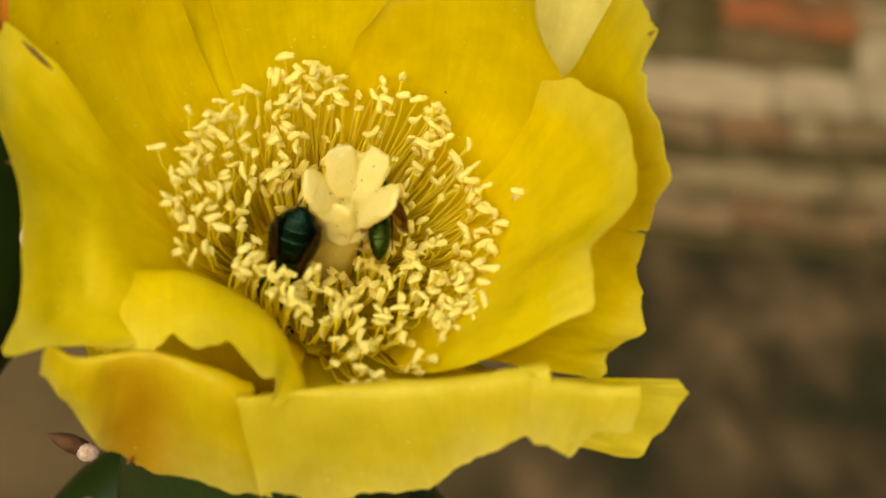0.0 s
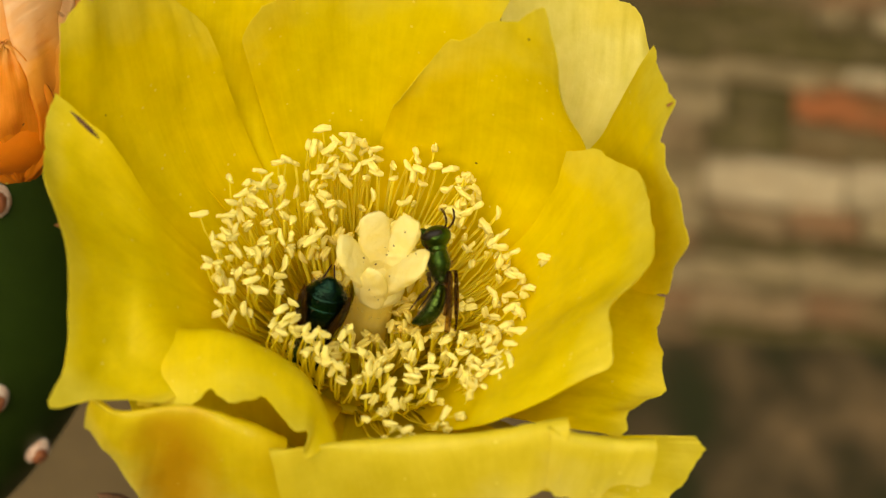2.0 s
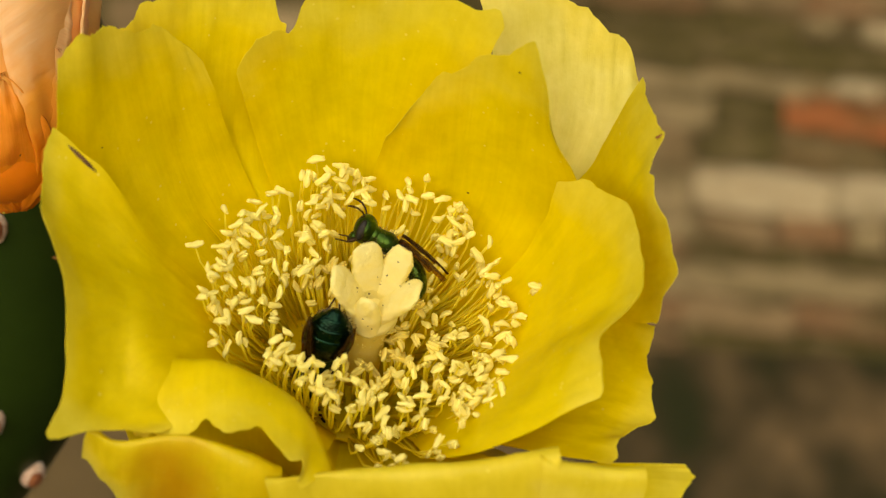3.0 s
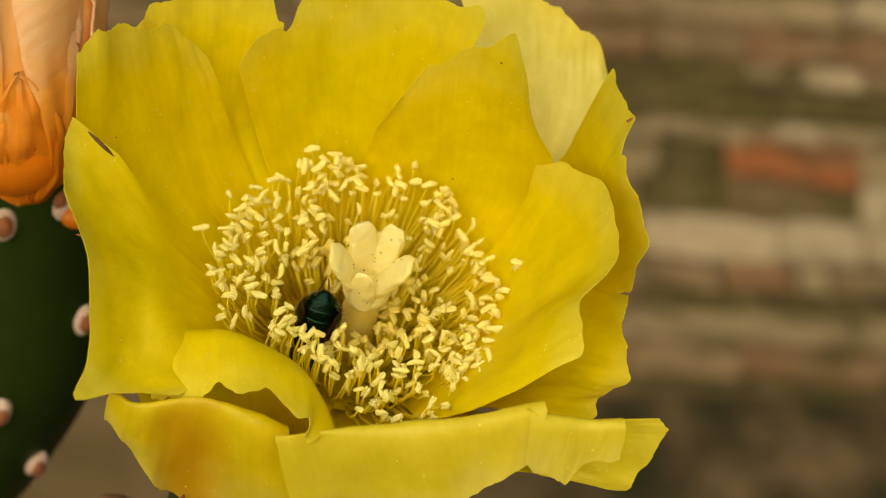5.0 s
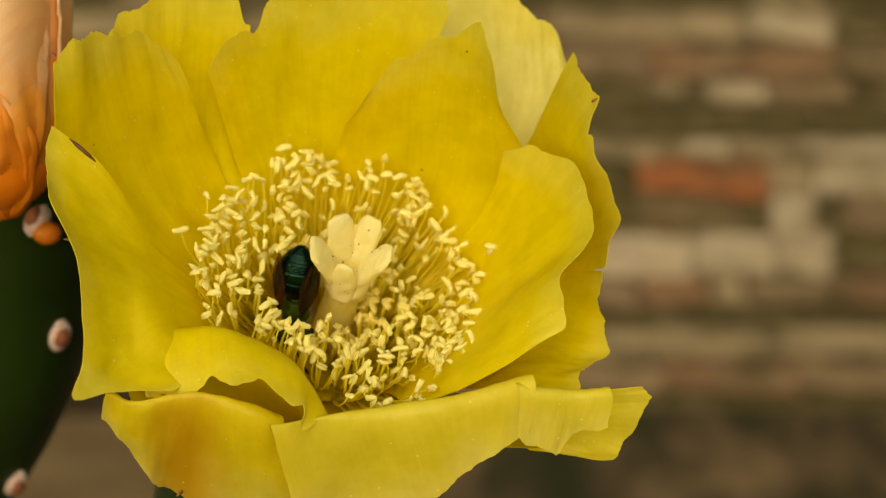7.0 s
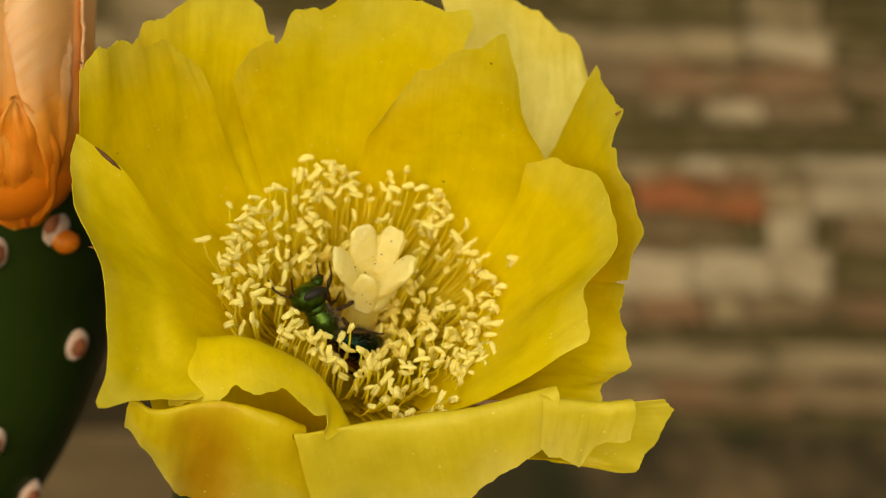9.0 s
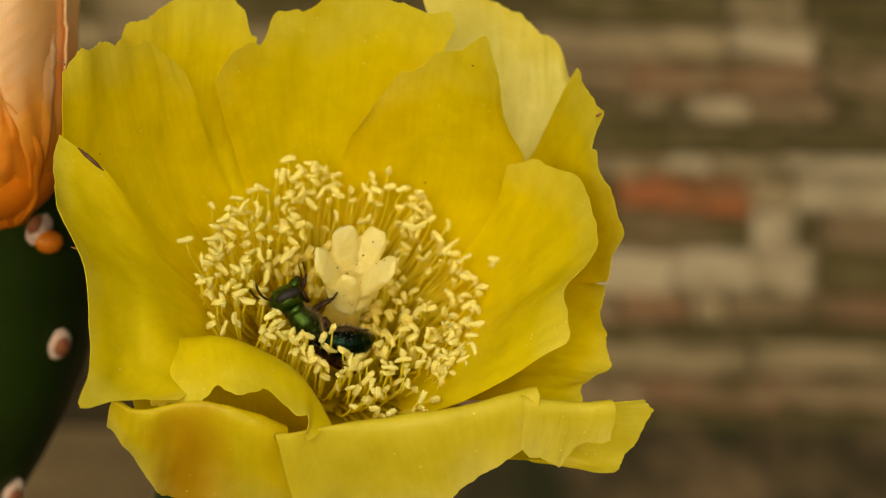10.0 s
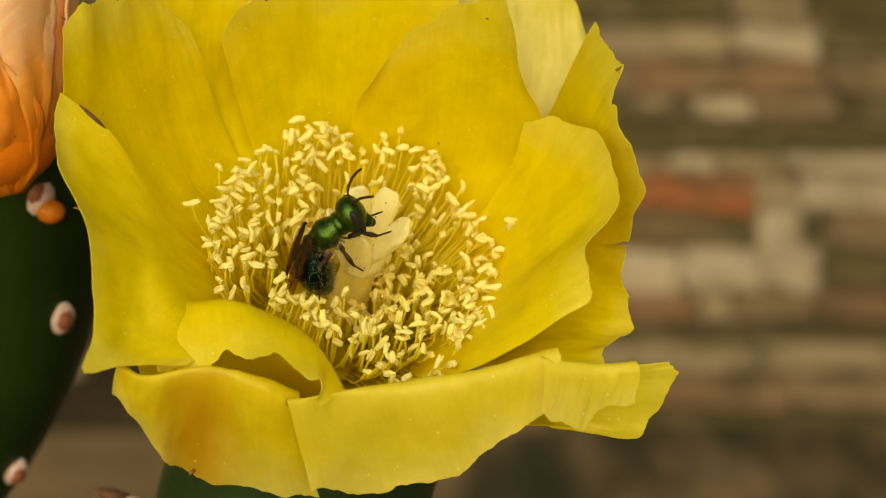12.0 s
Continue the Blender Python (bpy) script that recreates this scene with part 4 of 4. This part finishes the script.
                for lp, x in zip(fc.loops, q):
                    lp[uvl].uv = (x[1], x[2])
        ob = part("sepal", bm, SEPAL_ORANGE, f, "fleshy orange sepal")
        s = ob.modifiers.new("thickness", "SOLIDIFY")
        s.thickness, s.offset = 0.5 * MM, -1
    bm = bmesh.new()
    blob(bm, Vector((0, 0, 2 * MM)), (6.0 * MM, 7.6 * MM, 7.6 * MM), Euler((0, radians(-90), 0)).to_matrix(), 16, 28)
    part("receptacle", bm, SEPAL_ORANGE, f)


def areole(parent, at, out, big=1.0):
    """Felted tuft with a brown core."""
    q = out.to_track_quat("X", "Z").to_matrix()
    bm = bmesh.new()
    big *= 1.2
    blob(bm, at, (1.3 * MM * big, 1.5 * MM * big, 2.1 * MM * big), q, 8, 12,
         lambda d: 1 + 0.14 * noise.noise(d * 4 + at * 900))
    wool = part("areole", bm, AREOLE_WOOL, parent)
    bm = bmesh.new()
    blob(bm, at + out * 0.9 * MM * big, (0.7 * MM * big, 1.0 * MM * big, 1.4 * MM * big), q, 6, 10)
    part("core", bm, AREOLE_BROWN, wool)


def pad(name, label, m, wide, tall, thick, spots):
    """A prickly pear pad: a thick rounded disc in its own x-z plane, with areoles at x, z and side."""
    bm = bmesh.new()
    def surf(x, z):
        d = min(1.0, (x * x + z * z))
        return (1 - d ** 2.6) ** 0.5
    n = 56
    def egg(x, z):
        w = wide * (1.0 + 0.18 * z)
        return x * w, z * tall
    rings = {}
    for s in (1, -1):
        rows = []
        for i in range(19):
            rr = math.sin(math.pi / 2 * i / 18)
            ring = []
            for k in range(1 if i == 0 else n):
                a = 2 * math.pi * k / n
                x, z = rr * math.cos(a), rr * math.sin(a)
                px, pz = egg(x, z)
                lump = 1 + 0.05 * noise.noise((x * 2.2, z * 2.2, s))
                if i == 18 and s == -1:
                    ring.append(rings[1][18][k])
                else:
                    ring.append(bm.verts.new((px, -s * thick * surf(x, z) * lump, pz)))
            rows.append(ring)
        rings[s] = rows
        for a, b in zip(rows, rows[1:]):
            for k in range(n):
                q = [a[k % len(a)], a[(k + 1) % len(a)], b[(k + 1) % n], b[k]]
                q = list(dict.fromkeys(q))
                if len(q) > 2:
                    bm.faces.new(q if s == -1 else q[::-1])
    bmesh.ops.recalc_face_normals(bm, faces=bm.faces[:])
    ob = tagged(link(name, bm, CACTUS), label, "cactus pad", "prickly pear pads")
    ob.matrix_basis = m
    for x, z in spots:
        px, pz = egg(x, z)
        y = -thick * surf(x, z)
        nrm = Vector((x * 0.9, -0.4 - surf(x, z), z * 0.9)).normalized()
        areole(ob, Vector((px, y, pz)), nrm)
    return ob


wilted_flower()
pad("cactus_pad", "thick dark green prickly pear pad with felted areoles", pose(-0.0975, 0.056, 1.087, 14, 20, -8), 0.0455, 0.070, 0.017,
    [(0.92, 0.26), (0.64, 0.46), (0.82, 0.02), (0.96, -0.16), (0.3, 0.1), (0.25, -0.45), (0, 0.5), (-0.4, 0.1), (-0.2, -0.3)])


def flower_bud():
    """A small orange bud in a felted areole on the pad's edge."""
    bm = bmesh.new()
    blob(bm, Vector((0, 0, 0)), (1.9 * MM, 1.7 * MM, 1.6 * MM), None, 10, 14)
    bud = tagged(link("flower_bud", bm, SEPAL_ORANGE), "tiny round orange bud in a white felted areole", "bud")
    bud.matrix_basis = pose(-0.0525, 0.0300, 1.1035)
    areole(bud, Vector((-1.4, 1.0, 1.6)) * MM, Vector((-0.3, -0.6, 0.6)).normalized(), 1.0)


flower_bud()
pad("cactus_pad", "dark green prickly pear pad under the open flower", pose(-0.026, 0.050, 0.985, -6, 0, 6), 0.040, 0.072, 0.014,
    [(-0.5, 0.8), (0.0, 0.95), (0.5, 0.78), (0.2, 0.4), (-0.3, 0.3), (0.6, 0.1), (-0.7, 0.0), (0.1, -0.3)])
pad("cactus_pad", "old dark green prickly pear pad rooted in the soil", pose(-0.03, 0.055, 0.72, 0, 0, 10), 0.11, 0.20, 0.022,
    [(-0.5, 0.5), (0.0, 0.6), (0.5, 0.5), (0.2, 0.1), (-0.3, 0.0), (0.6, -0.3), (-0.6, -0.4)])
pad("cactus_pad", "old dark green prickly pear pad rooted in the soil", pose(-0.02, 0.06, 0.30, 0, 0, -12), 0.14, 0.32, 0.035,
    [(-0.5, 0.5), (0.0, 0.6), (0.5, 0.5), (0.2, 0.1), (-0.3, 0.0)])


# ---- bees ----
BM_ = 1.18 * MM


def sweat_bee(label, shell, tail_shell, spread=0.0, slim=1.0, stout=1.0, size=1.0, tail=1.0, curl=40):
    """Small metallic bee, head to +x, back to +z, about 11 mm long."""
    bee = tagged(new("sweat_bee"), label, "bee", "bees in the flower")
    bm = bmesh.new()
    blob(bm, Vector((1.6, 0, 0)) * BM_, (1.95 * BM_, 1.55 * BM_, 1.45 * BM_), None, 16, 22,
         lambda d: 1 + 0.05 * math.cos(d.x * 7) - 0.05 * abs(d.z) ** 3)
    thorax = part("thorax", bm, shell, bee)
    bm = bmesh.new()
    blob(bm, Vector((-0.15, 0, 0.35)) * BM_, (0.65 * BM_, 1.1 * BM_, 0.75 * BM_), None, 10, 16)
    part("scutellum", bm, shell, thorax)
    bm = bmesh.new()
    blob(bm, Vector((3.15, 0, -0.1)) * BM_, (0.85 * BM_, 1.32 * BM_, 1.15 * BM_), None, 10, 18)
    part("pronotum", bm, shell, thorax)
    rnd = random.Random(2)
    bm = bmesh.new()
    for _ in range(520):
        d = Vector((rnd.gauss(0, 1), rnd.gauss(0, 1), rnd.gauss(-0.45, 0.8))).normalized()
        p = Vector((1.4 + d.x * 2.0, d.y * 1.7, d.z * 1.55)) * BM_
        q = p + (d + Vector((rnd.uniform(-0.4, 0.4), rnd.uniform(-0.4, 0.4), 0))) * rnd.uniform(0.25, 0.5) * BM_
        tube(bm, [p, q], [0.022 * BM_, 0.008 * BM_], 3, False)
    part("body_hair", bm, HAIR, thorax)["kind"] = "stuff"
    bm = bmesh.new()
    blob(bm, Vector((4.45, 0, -0.25)) * BM_, (1.42 * BM_, 1.88 * BM_, 1.95 * BM_), Euler((0, radians(18), 0)).to_matrix(), 16, 22,
         lambda d: 1 - 0.34 * max(0, -d.z) * abs(d.y) + 0.04 * max(0, d.x))
    head = part("head", bm, shell, bee)
    for s in (1, -1):
        bm = bmesh.new()
        blob(bm, Vector((4.80, 1.46 * s, -0.25)) * BM_, (0.60 * BM_, 0.50 * BM_, 1.38 * BM_), Euler((radians(8 * s), radians(14), 0)).to_matrix(), 14, 16)
        part("eye", bm, EYE, head, "dark compound eye")
        bm = bmesh.new()
        pts = [(5.60, 0.35 * s, 0.15), (5.75, 0.6 * s, 0.7), (5.55, 0.8 * s, 1.25), (6.1, 1.25 * s, 1.6), (6.8, 1.7 * s, 1.75), (7.5, 2.1 * s, 1.6), (7.9, 2.3 * s, 1.4)]
        tube(bm, [Vector(p) * BM_ for p in pts], [0.10 * BM_, 0.09 * BM_, 0.10 * BM_, 0.13 * BM_, 0.13 * BM_, 0.13 * BM_, 0.09 * BM_], 7)
        part("antenna", bm, LEG, head)
        bm = bmesh.new()
        tube(bm, [Vector(p) * BM_ for p in ((4.95, 0.55 * s, -1.45), (5.3, 0.42 * s, -2.0), (5.4, 0.1 * s, -2.3))], [0.22 * BM_, 0.16 * BM_, 0.05 * BM_], 6)
        part("mandible", bm, LEG, head)
    bm = bmesh.new()
    blob(bm, Vector((5.10, 0, -1.72)) * BM_, (0.58 * BM_, 0.82 * BM_, 0.85 * BM_), Euler((0, radians(-18), 0)).to_matrix(), 10, 16)
    part("clypeus", bm, shell, head)
    bm = bmesh.new()
    blob(bm, Vector((5.28, 0, -2.30)) * BM_, (0.42 * BM_, 0.58 * BM_, 0.45 * BM_), None, 8, 12)
    part("upper_lip", bm, LEG, head, "dark red-brown mouth")
    bm = bmesh.new()
    for y, x in ((0, 4.5), (0.3, 4.3), (-0.3, 4.3)):
        blob(bm, Vector((x, y, 1.36)) * BM_, (0.13 * BM_,) * 3, None, 5, 8)
    part("ocelli", bm, EYE, head)
    # abdomen in overlapping rings
    prof = ((-0.5, 0.6), (-1.0, 1.25), (-1.9, 1.65), (-2.9, 1.80), (-3.9, 1.72), (-4.8, 1.42), (-5.6, 0.95), (-6.25, 0.28))
    abdomen = None
    for k in range(7):
        bm = bmesh.new()
        x0, r0 = prof[k]
        x1, r1 = prof[k + 1]
        x2 = x1 - 0.12
        rings = []
        for s in (0, 0.2, 0.5, 0.8, 1.0):
            x = x0 + (x2 - x0) * s
            r = (r0 + (r1 - r0) * s) * (1 + 0.006 * math.sin(math.pi * s) + 0.003 * s)
            bend = radians(curl) * (-x - 0.5) / 5.75
            radius = 5.75 * tail / radians(curl)
            cx, cz = -0.5 - radius * math.sin(bend), -radius * (1 - math.cos(bend))
            rings.append([bm.verts.new(Vector((cx - math.sin(bend) * q, stout * r * math.cos(a), cz + math.cos(bend) * q)) * BM_)
                          for a, q in ((w, 0.78 * stout * r * math.sin(w)) for w in (2 * math.pi * i / 26 for i in range(26)))])
        for a, b in zip(rings, rings[1:]):
            for i in range(26):
                bm.faces.new((a[i], b[i], b[(i + 1) % 26], a[(i + 1) % 26]))
        bm.faces.new(rings[0])
        bm.faces.new(rings[-1][::-1])
        if abdomen is None:
            abdomen = part("abdomen", bm, tail_shell, bee)
        else:
            part("abdomen_ring", bm, tail_shell, abdomen)
        bm = bmesh.new()
        for _ in range(46):
            w, x = rnd.gauss(-math.pi / 2, 0.9), x0 + (x1 - x0) * rnd.random()
            r = r0 + (r1 - r0) * (x - x0) / (x1 - x0)
            bend = radians(curl) * (-x - 0.5) / 5.75
            q = 0.78 * stout * r * math.sin(w)
            p = Vector((-0.5 - radius * math.sin(bend) - math.sin(bend) * q, stout * r * math.cos(w), -radius * (1 - math.cos(bend)) + math.cos(bend) * q)) * BM_
            tip = p + Vector((-0.35 - math.sin(bend) * math.sin(w), math.cos(w), math.cos(bend) * math.sin(w))) * rnd.uniform(0.25, 0.5) * BM_
            tube(bm, [p, tip], [0.022 * BM_, 0.008 * BM_], 3, False)
        part("belly_hair", bm, HAIR, abdomen)["kind"] = "stuff"
    # wings folded over the back
    wings = []
    for s in (1, -1):
        for name, long, wide, lift, swing in (("forewing", 6.5, 2.3, 1.75, -4), ("hindwing", 4.7, 1.7, 1.60, 3)):
            bm = bmesh.new()
            hinge = Vector((0, 0, 0))
            rows = []
            for j in range(15):
                v = j / 14
                half = wide * (0.10 + 0.9 * math.sin(math.pi * min(1, v ** 0.8 * 0.93)) ** 0.8) / 2 + 0.03
                row = []
                for i in range(7):
                    u = i / 6 - 0.5
                    x, y = -long * v, (u * 2 * half + 0.35 * v)
                    a = radians(swing)
                    row.append(bm.verts.new(hinge + Vector((x * math.cos(a), s * (y * 0.9 + -x * math.sin(a) * 0.6), -0.10 * long * v * v
                                                            + 0.10 * math.sin(9 * u + 6 * v) - 0.5 * max(0, u))) * BM_))
                rows.append(row)
            for a, b in zip(rows, rows[1:]):
                for i in range(6):
                    bm.faces.new((a[i], a[i + 1], b[i + 1], b[i]))
            w = part(name, bm, WING, bee, "smoky brown wing")
            w.location = Vector((0.7, 1.25 * s, lift)) * BM_
            w.rotation_euler = (0, 0, radians(-s * spread))
            wings.append((w, s))
            so = w.modifiers.new("thickness", "SOLIDIFY")
            so.thickness = 0.04 * BM_
            bm = bmesh.new()
            a = radians(swing)
            for off in (-0.42, 0.0, 0.25):
                tube(bm, [hinge + Vector((-long * v * math.cos(a), s * (off * wide * math.sin(math.pi * min(1, v + 0.08)) + 0.35 * v + long * v * math.sin(a) * 0.6),
                                          -0.10 * long * v * v + 0.05)) * BM_ for v in (0.02, 0.25, 0.5, 0.75, 0.93)], 0.03 * BM_, 4)
            part("veins", bm, LEG, w)
    # legs: hip, knee, ankle, toe
    legs = []
    for s in (1, -1):
        for hip, knee, ankle, toe in (((2.9, 0.8, -1.1), (4.2, 2.1, -1.0), (5.1, 2.6, -2.3), (6.3, 2.7, -2.9)),
                                      ((1.7, 1.0, -1.3), (1.9, 3.0, -0.9), (1.6, 3.7, -2.6), (1.9, 4.3, -3.6)),
                                      ((0.6, 1.0, -1.2), (-0.8, 2.8, -0.5), (-2.2, 3.3, -2.2), (-3.2, 3.6, -3.2))):
            pts = [Vector((x, 0.64 * y * s, z)) * BM_ for x, y, z in (hip, knee, ankle, toe)]
            bm = bmesh.new()
            tube(bm, [pts[0], pts[0].lerp(pts[1], 0.5), pts[1]], [0.2 * BM_, 0.27 * BM_, 0.15 * BM_], 8)
            tube(bm, [pts[1], pts[1].lerp(pts[2], 0.6), pts[2]], [0.15 * BM_, 0.25 * BM_, 0.13 * BM_], 8)
            leg = part("leg", bm, LEG, bee)
            legs.append((leg, s))
            bm = bmesh.new()
            tube(bm, [pts[2], pts[2].lerp(pts[3], 0.3), pts[2].lerp(pts[3], 0.6), pts[3]], [0.11 * BM_, 0.09 * BM_, 0.09 * BM_, 0.06 * BM_], 6)
            for _ in range(26):
                p = pts[1].lerp(pts[2], rnd.random())
                q = p + Vector((rnd.gauss(0, 1), rnd.gauss(0, 1), rnd.gauss(0, 1))).normalized() * 0.5 * BM_
                tube(bm, [p, q], [0.02 * BM_, 0.008 * BM_], 3, False)
            part("foot", bm, LEG, leg)
    # a slender build: narrower and flatter, with a smaller head
    for ob in [c for c in bee.children_recursive if c.type == "MESH"]:
        on_head = ob is head or ob.parent is head
        for v in ob.data.vertices:
            v.co.y *= slim
            v.co.z *= slim
            if on_head:
                v.co.x = (4.45 - 0.95 * (1 - slim) * 1.6 + (v.co.x / BM_ - 4.45) * slim) * BM_
        ob.data.transform(Matrix.Scale(size, 4))
    for w, s in wings:
        w.location = (w.location.x * size, w.location.y * slim * size, w.location.z * slim * size)
    return bee, wings, abdomen, legs


GREEN_BEE, GREEN_WINGS, _, GREEN_LEGS = sweat_bee("slender metallic green bee with smoky wings climbing the stigma", SHELL, SHELL_ABDOMEN, slim=0.88, size=0.84, tail=1.05, curl=85, stout=0.74)
DARK_BEE, DARK_WINGS, DARK_TAIL, DARK_LEGS = sweat_bee("metallic blue-green bee working deep among the stamens", SHELL, SHELL_SHADED, stout=1.26, curl=42)


# ---- what moves ----
def motions():
    walk(DARK_BEE, [
        (0, pose(-0.0166, -0.0035, 1.1019, -151.2, 61.8, 117.7)),
        (0.5, pose(-0.0170, -0.0038, 1.1014, -152.0, 60.5, 119.6)),
        (1, pose(-0.0168, -0.0036, 1.1017, -152.2, 60.0, 119.4)),
        (1.5, pose(-0.0166, -0.0036, 1.1016, -152.1, 59.7, 119.3)),
        (2, pose(-0.0174, -0.0036, 1.1014, -152.4, 59.2, 118.9)),
        (2.5, pose(-0.0167, -0.0035, 1.1014, -152.0, 59.0, 118.9)),
        (3, pose(-0.0162, -0.0035, 1.1013, -152.6, 58.9, 118.4)),
        (5, pose(-0.0171, -0.0034, 1.1006, -153.3, 57.3, 116.2)),
        (5.5, pose(-0.0173, -0.0032, 1.1008, -151.0, 56.6, 117.0)),
        (6, pose(-0.0173, -0.0032, 1.1009, -150.3, 56.0, 117.3)),
        (6.5, pose(-0.0166, -0.0027, 1.1018, -149.9, 55.4, 116.3)),
        (6.8, pose(-0.0167, -0.0036, 1.1032, -175.7, 70.6, 75.7)),
        (7, pose(-0.0170, -0.0033, 1.1040, -148.7, 69.8, 110.0)),
        (7.2, pose(-0.0169, -0.0034, 1.1036, -157.5, 69.2, 113.3)),
        (7.5, pose(-0.0167, -0.0040, 1.1040, -140.8, 58.8, 132.5)),
        (7.8, pose(-0.0162, -0.0052, 1.1046, -128.8, 29.2, 151.2)),
        (8.1, pose(-0.0157, -0.0058, 1.1042, -128.4, -8.6, 164.0)),
        (8.4, pose(-0.0155, -0.0055, 1.1027, -137.0, -42.1, 179.3)),
        (8.8, pose(-0.0154, -0.0051, 1.1014, -154.9, -60.5, -159.6)),
        (9, pose(-0.0154, -0.0048, 1.1013, -152.6, -58.6, -168.3)),
        (9.5, pose(-0.0151, -0.0057, 1.1016, -150.4, -48.3, 171.4)),
        (10, pose(-0.0151, -0.0062, 1.1017, -150.4, -48.2, 171.1)),
        (10.5, pose(-0.0154, -0.0059, 1.1017, -150.6, -58.3, -168.5)),
        (11, pose(-0.0152, -0.0065, 1.1018, -148.2, -48.2, 171.4)),
        (11.5, pose(-0.0152, -0.0061, 1.1022, -149.9, -52.1, 174.2)),
        (11.7, pose(-0.0154, -0.0064, 1.1028, 162.9, -62.9, -104.6)),
        (11.8, pose(-0.0148, -0.0097, 1.1050, -133.5, -73.7, -157.0)),
        (11.9, pose(-0.0162, -0.0137, 1.1080, 33.9, -74.7, 19.3)),
        (12, pose(-0.0162, -0.0118, 1.1096, 29.4, -41.0, -4.1)),
    ])
    # the green bee takes off from the stigma and flies away over the wall
    walk(GREEN_BEE, [
        (0, pose(-0.0081, -0.0003, 1.1067, 2.4, -16.3, 102.7)),
        (0.3, pose(-0.0062, -0.0010, 1.1068, 2.3, -24.8, 102.0)),
        (0.5, pose(-0.0070, -0.0019, 1.1069, 7.9, -29.0, 103.5)),
        (0.8, pose(-0.0063, -0.0044, 1.1034, 32.6, -40.7, 97.8)),
        (1, pose(-0.0063, -0.0044, 1.1043, 46.0, -47.5, 89.8)),
        (1.3, pose(-0.0044, -0.0044, 1.1051, 37.2, -47.3, 126.2)),
        (1.5, pose(-0.0051, -0.0039, 1.1053, 53.9, -69.7, 120.3)),
        (1.8, pose(-0.0057, -0.0041, 1.1055, 58.1, -60.6, 99.9)),
        (2, pose(-0.0046, -0.0032, 1.1073, 53.4, -71.2, 113.9)),
        (2.2, pose(-0.0057, -0.0021, 1.1107, 38.5, -66.6, 136.3)),
        (2.3, pose(-0.0066, -0.0022, 1.1108, 19.0, -53.1, 158.6)),
        (2.5, pose(-0.0083, -0.0019, 1.1118, 9.0, -47.0, 168.3)),
        (2.8, pose(-0.0084, -0.0016, 1.1126, 6.5, -39.7, 172.3)),
        (3, pose(-0.0086, -0.0016, 1.1127, 5.1, -33.2, 175.3)),
        (3.2, pose(-0.0091, -0.0015, 1.1133, 6.8, -26.8, 177.2)),
        (3.5, pose(-0.0131, -0.0015, 1.1213, 6.8, -26.8, 177.2)),
        (3.8, pose(-0.0391, -0.0115, 1.1633, 6.8, -26.8, 177.2)),
        (4.1, pose(-0.1291, -0.0015, 1.2333, 6.8, -26.8, 177.2)),
        (4.5, pose(-0.5091, 0.2985, 1.7133, 6.8, -26.8, 177.2)),
        (5.2, pose(-1.9091, 1.8985, 2.5633, 6.8, -26.8, 177.2)),
        (6.2, pose(-3.0, 3.32, 2.4027, 0, 0, 150)),
        (12.0, pose(-3.0, 3.32, 2.4027, 0, 0, 150)),
    ])
    # the dark bee works with half-spread wings and folds them once it has turned round
    for wing, side in DARK_WINGS:
        at = wing.location.copy()
        walk(wing, [(t, pose(*at, -side * roll, tilt, -side * swing)) for t, roll, tilt, swing in ((0.0, 55, 0, 10), (2.5, 50, 0, 11), (6.0, 55, 0, 9), (7.2, 30, 0, 8), (8.0, 10, -6, 6), (8.8, 0, -12, 2), (11.5, 0, -12, 0), (12.0, 6, -26, -3))])
    # its abdomen lifts while it works head down and bends under once it has turned round
    joint = pose(-0.5 * BM_, 0, 0)
    walk(DARK_TAIL, [(t, joint @ pose(0, 0, 0, 0, bend, 0) @ joint.inverted()) for t, bend in ((0.0, 22), (6.5, 22), (7.2, 15), (8.0, -10), (8.8, -28), (11.6, -28), (12.0, -48))])
    # it keeps its legs tucked under while it works, and treads out at the end
    for leg, side in DARK_LEGS:
        walk(leg, [(t, pose(0, 0, -0.5 * BM_, -side * fold, 0, 0)) for t, fold in ((0.0, 34), (7.2, 34), (8.8, 14), (9.5, 4), (10.2, 14), (11.0, 6), (11.6, 14), (12.0, 2))])
    # the green bee holds on with its legs and lets them hang in flight
    for leg, side in GREEN_LEGS:
        walk(leg, [(t, pose(0, 0, 0, -side * fold, 0, 0)) for t, fold in ((0.0, 8), (1.0, 14), (2.0, 8), (3.2, 10), (3.5, 30), (6.0, 30), (6.4, 0), (12.0, 0))])
    # the green bee spreads its wings for the flight
    for wing, side in GREEN_WINGS:
        at = wing.location.copy()
        walk(wing, [(t, pose(*at, 0, 0, -side * swing)) for t, swing in ((0.0, 8), (1.0, 4), (2.0, 2), (3.2, 4), (3.4, 55), (3.7, 85), (6.0, 85), (6.4, 3), (12.0, 3))])


motions()
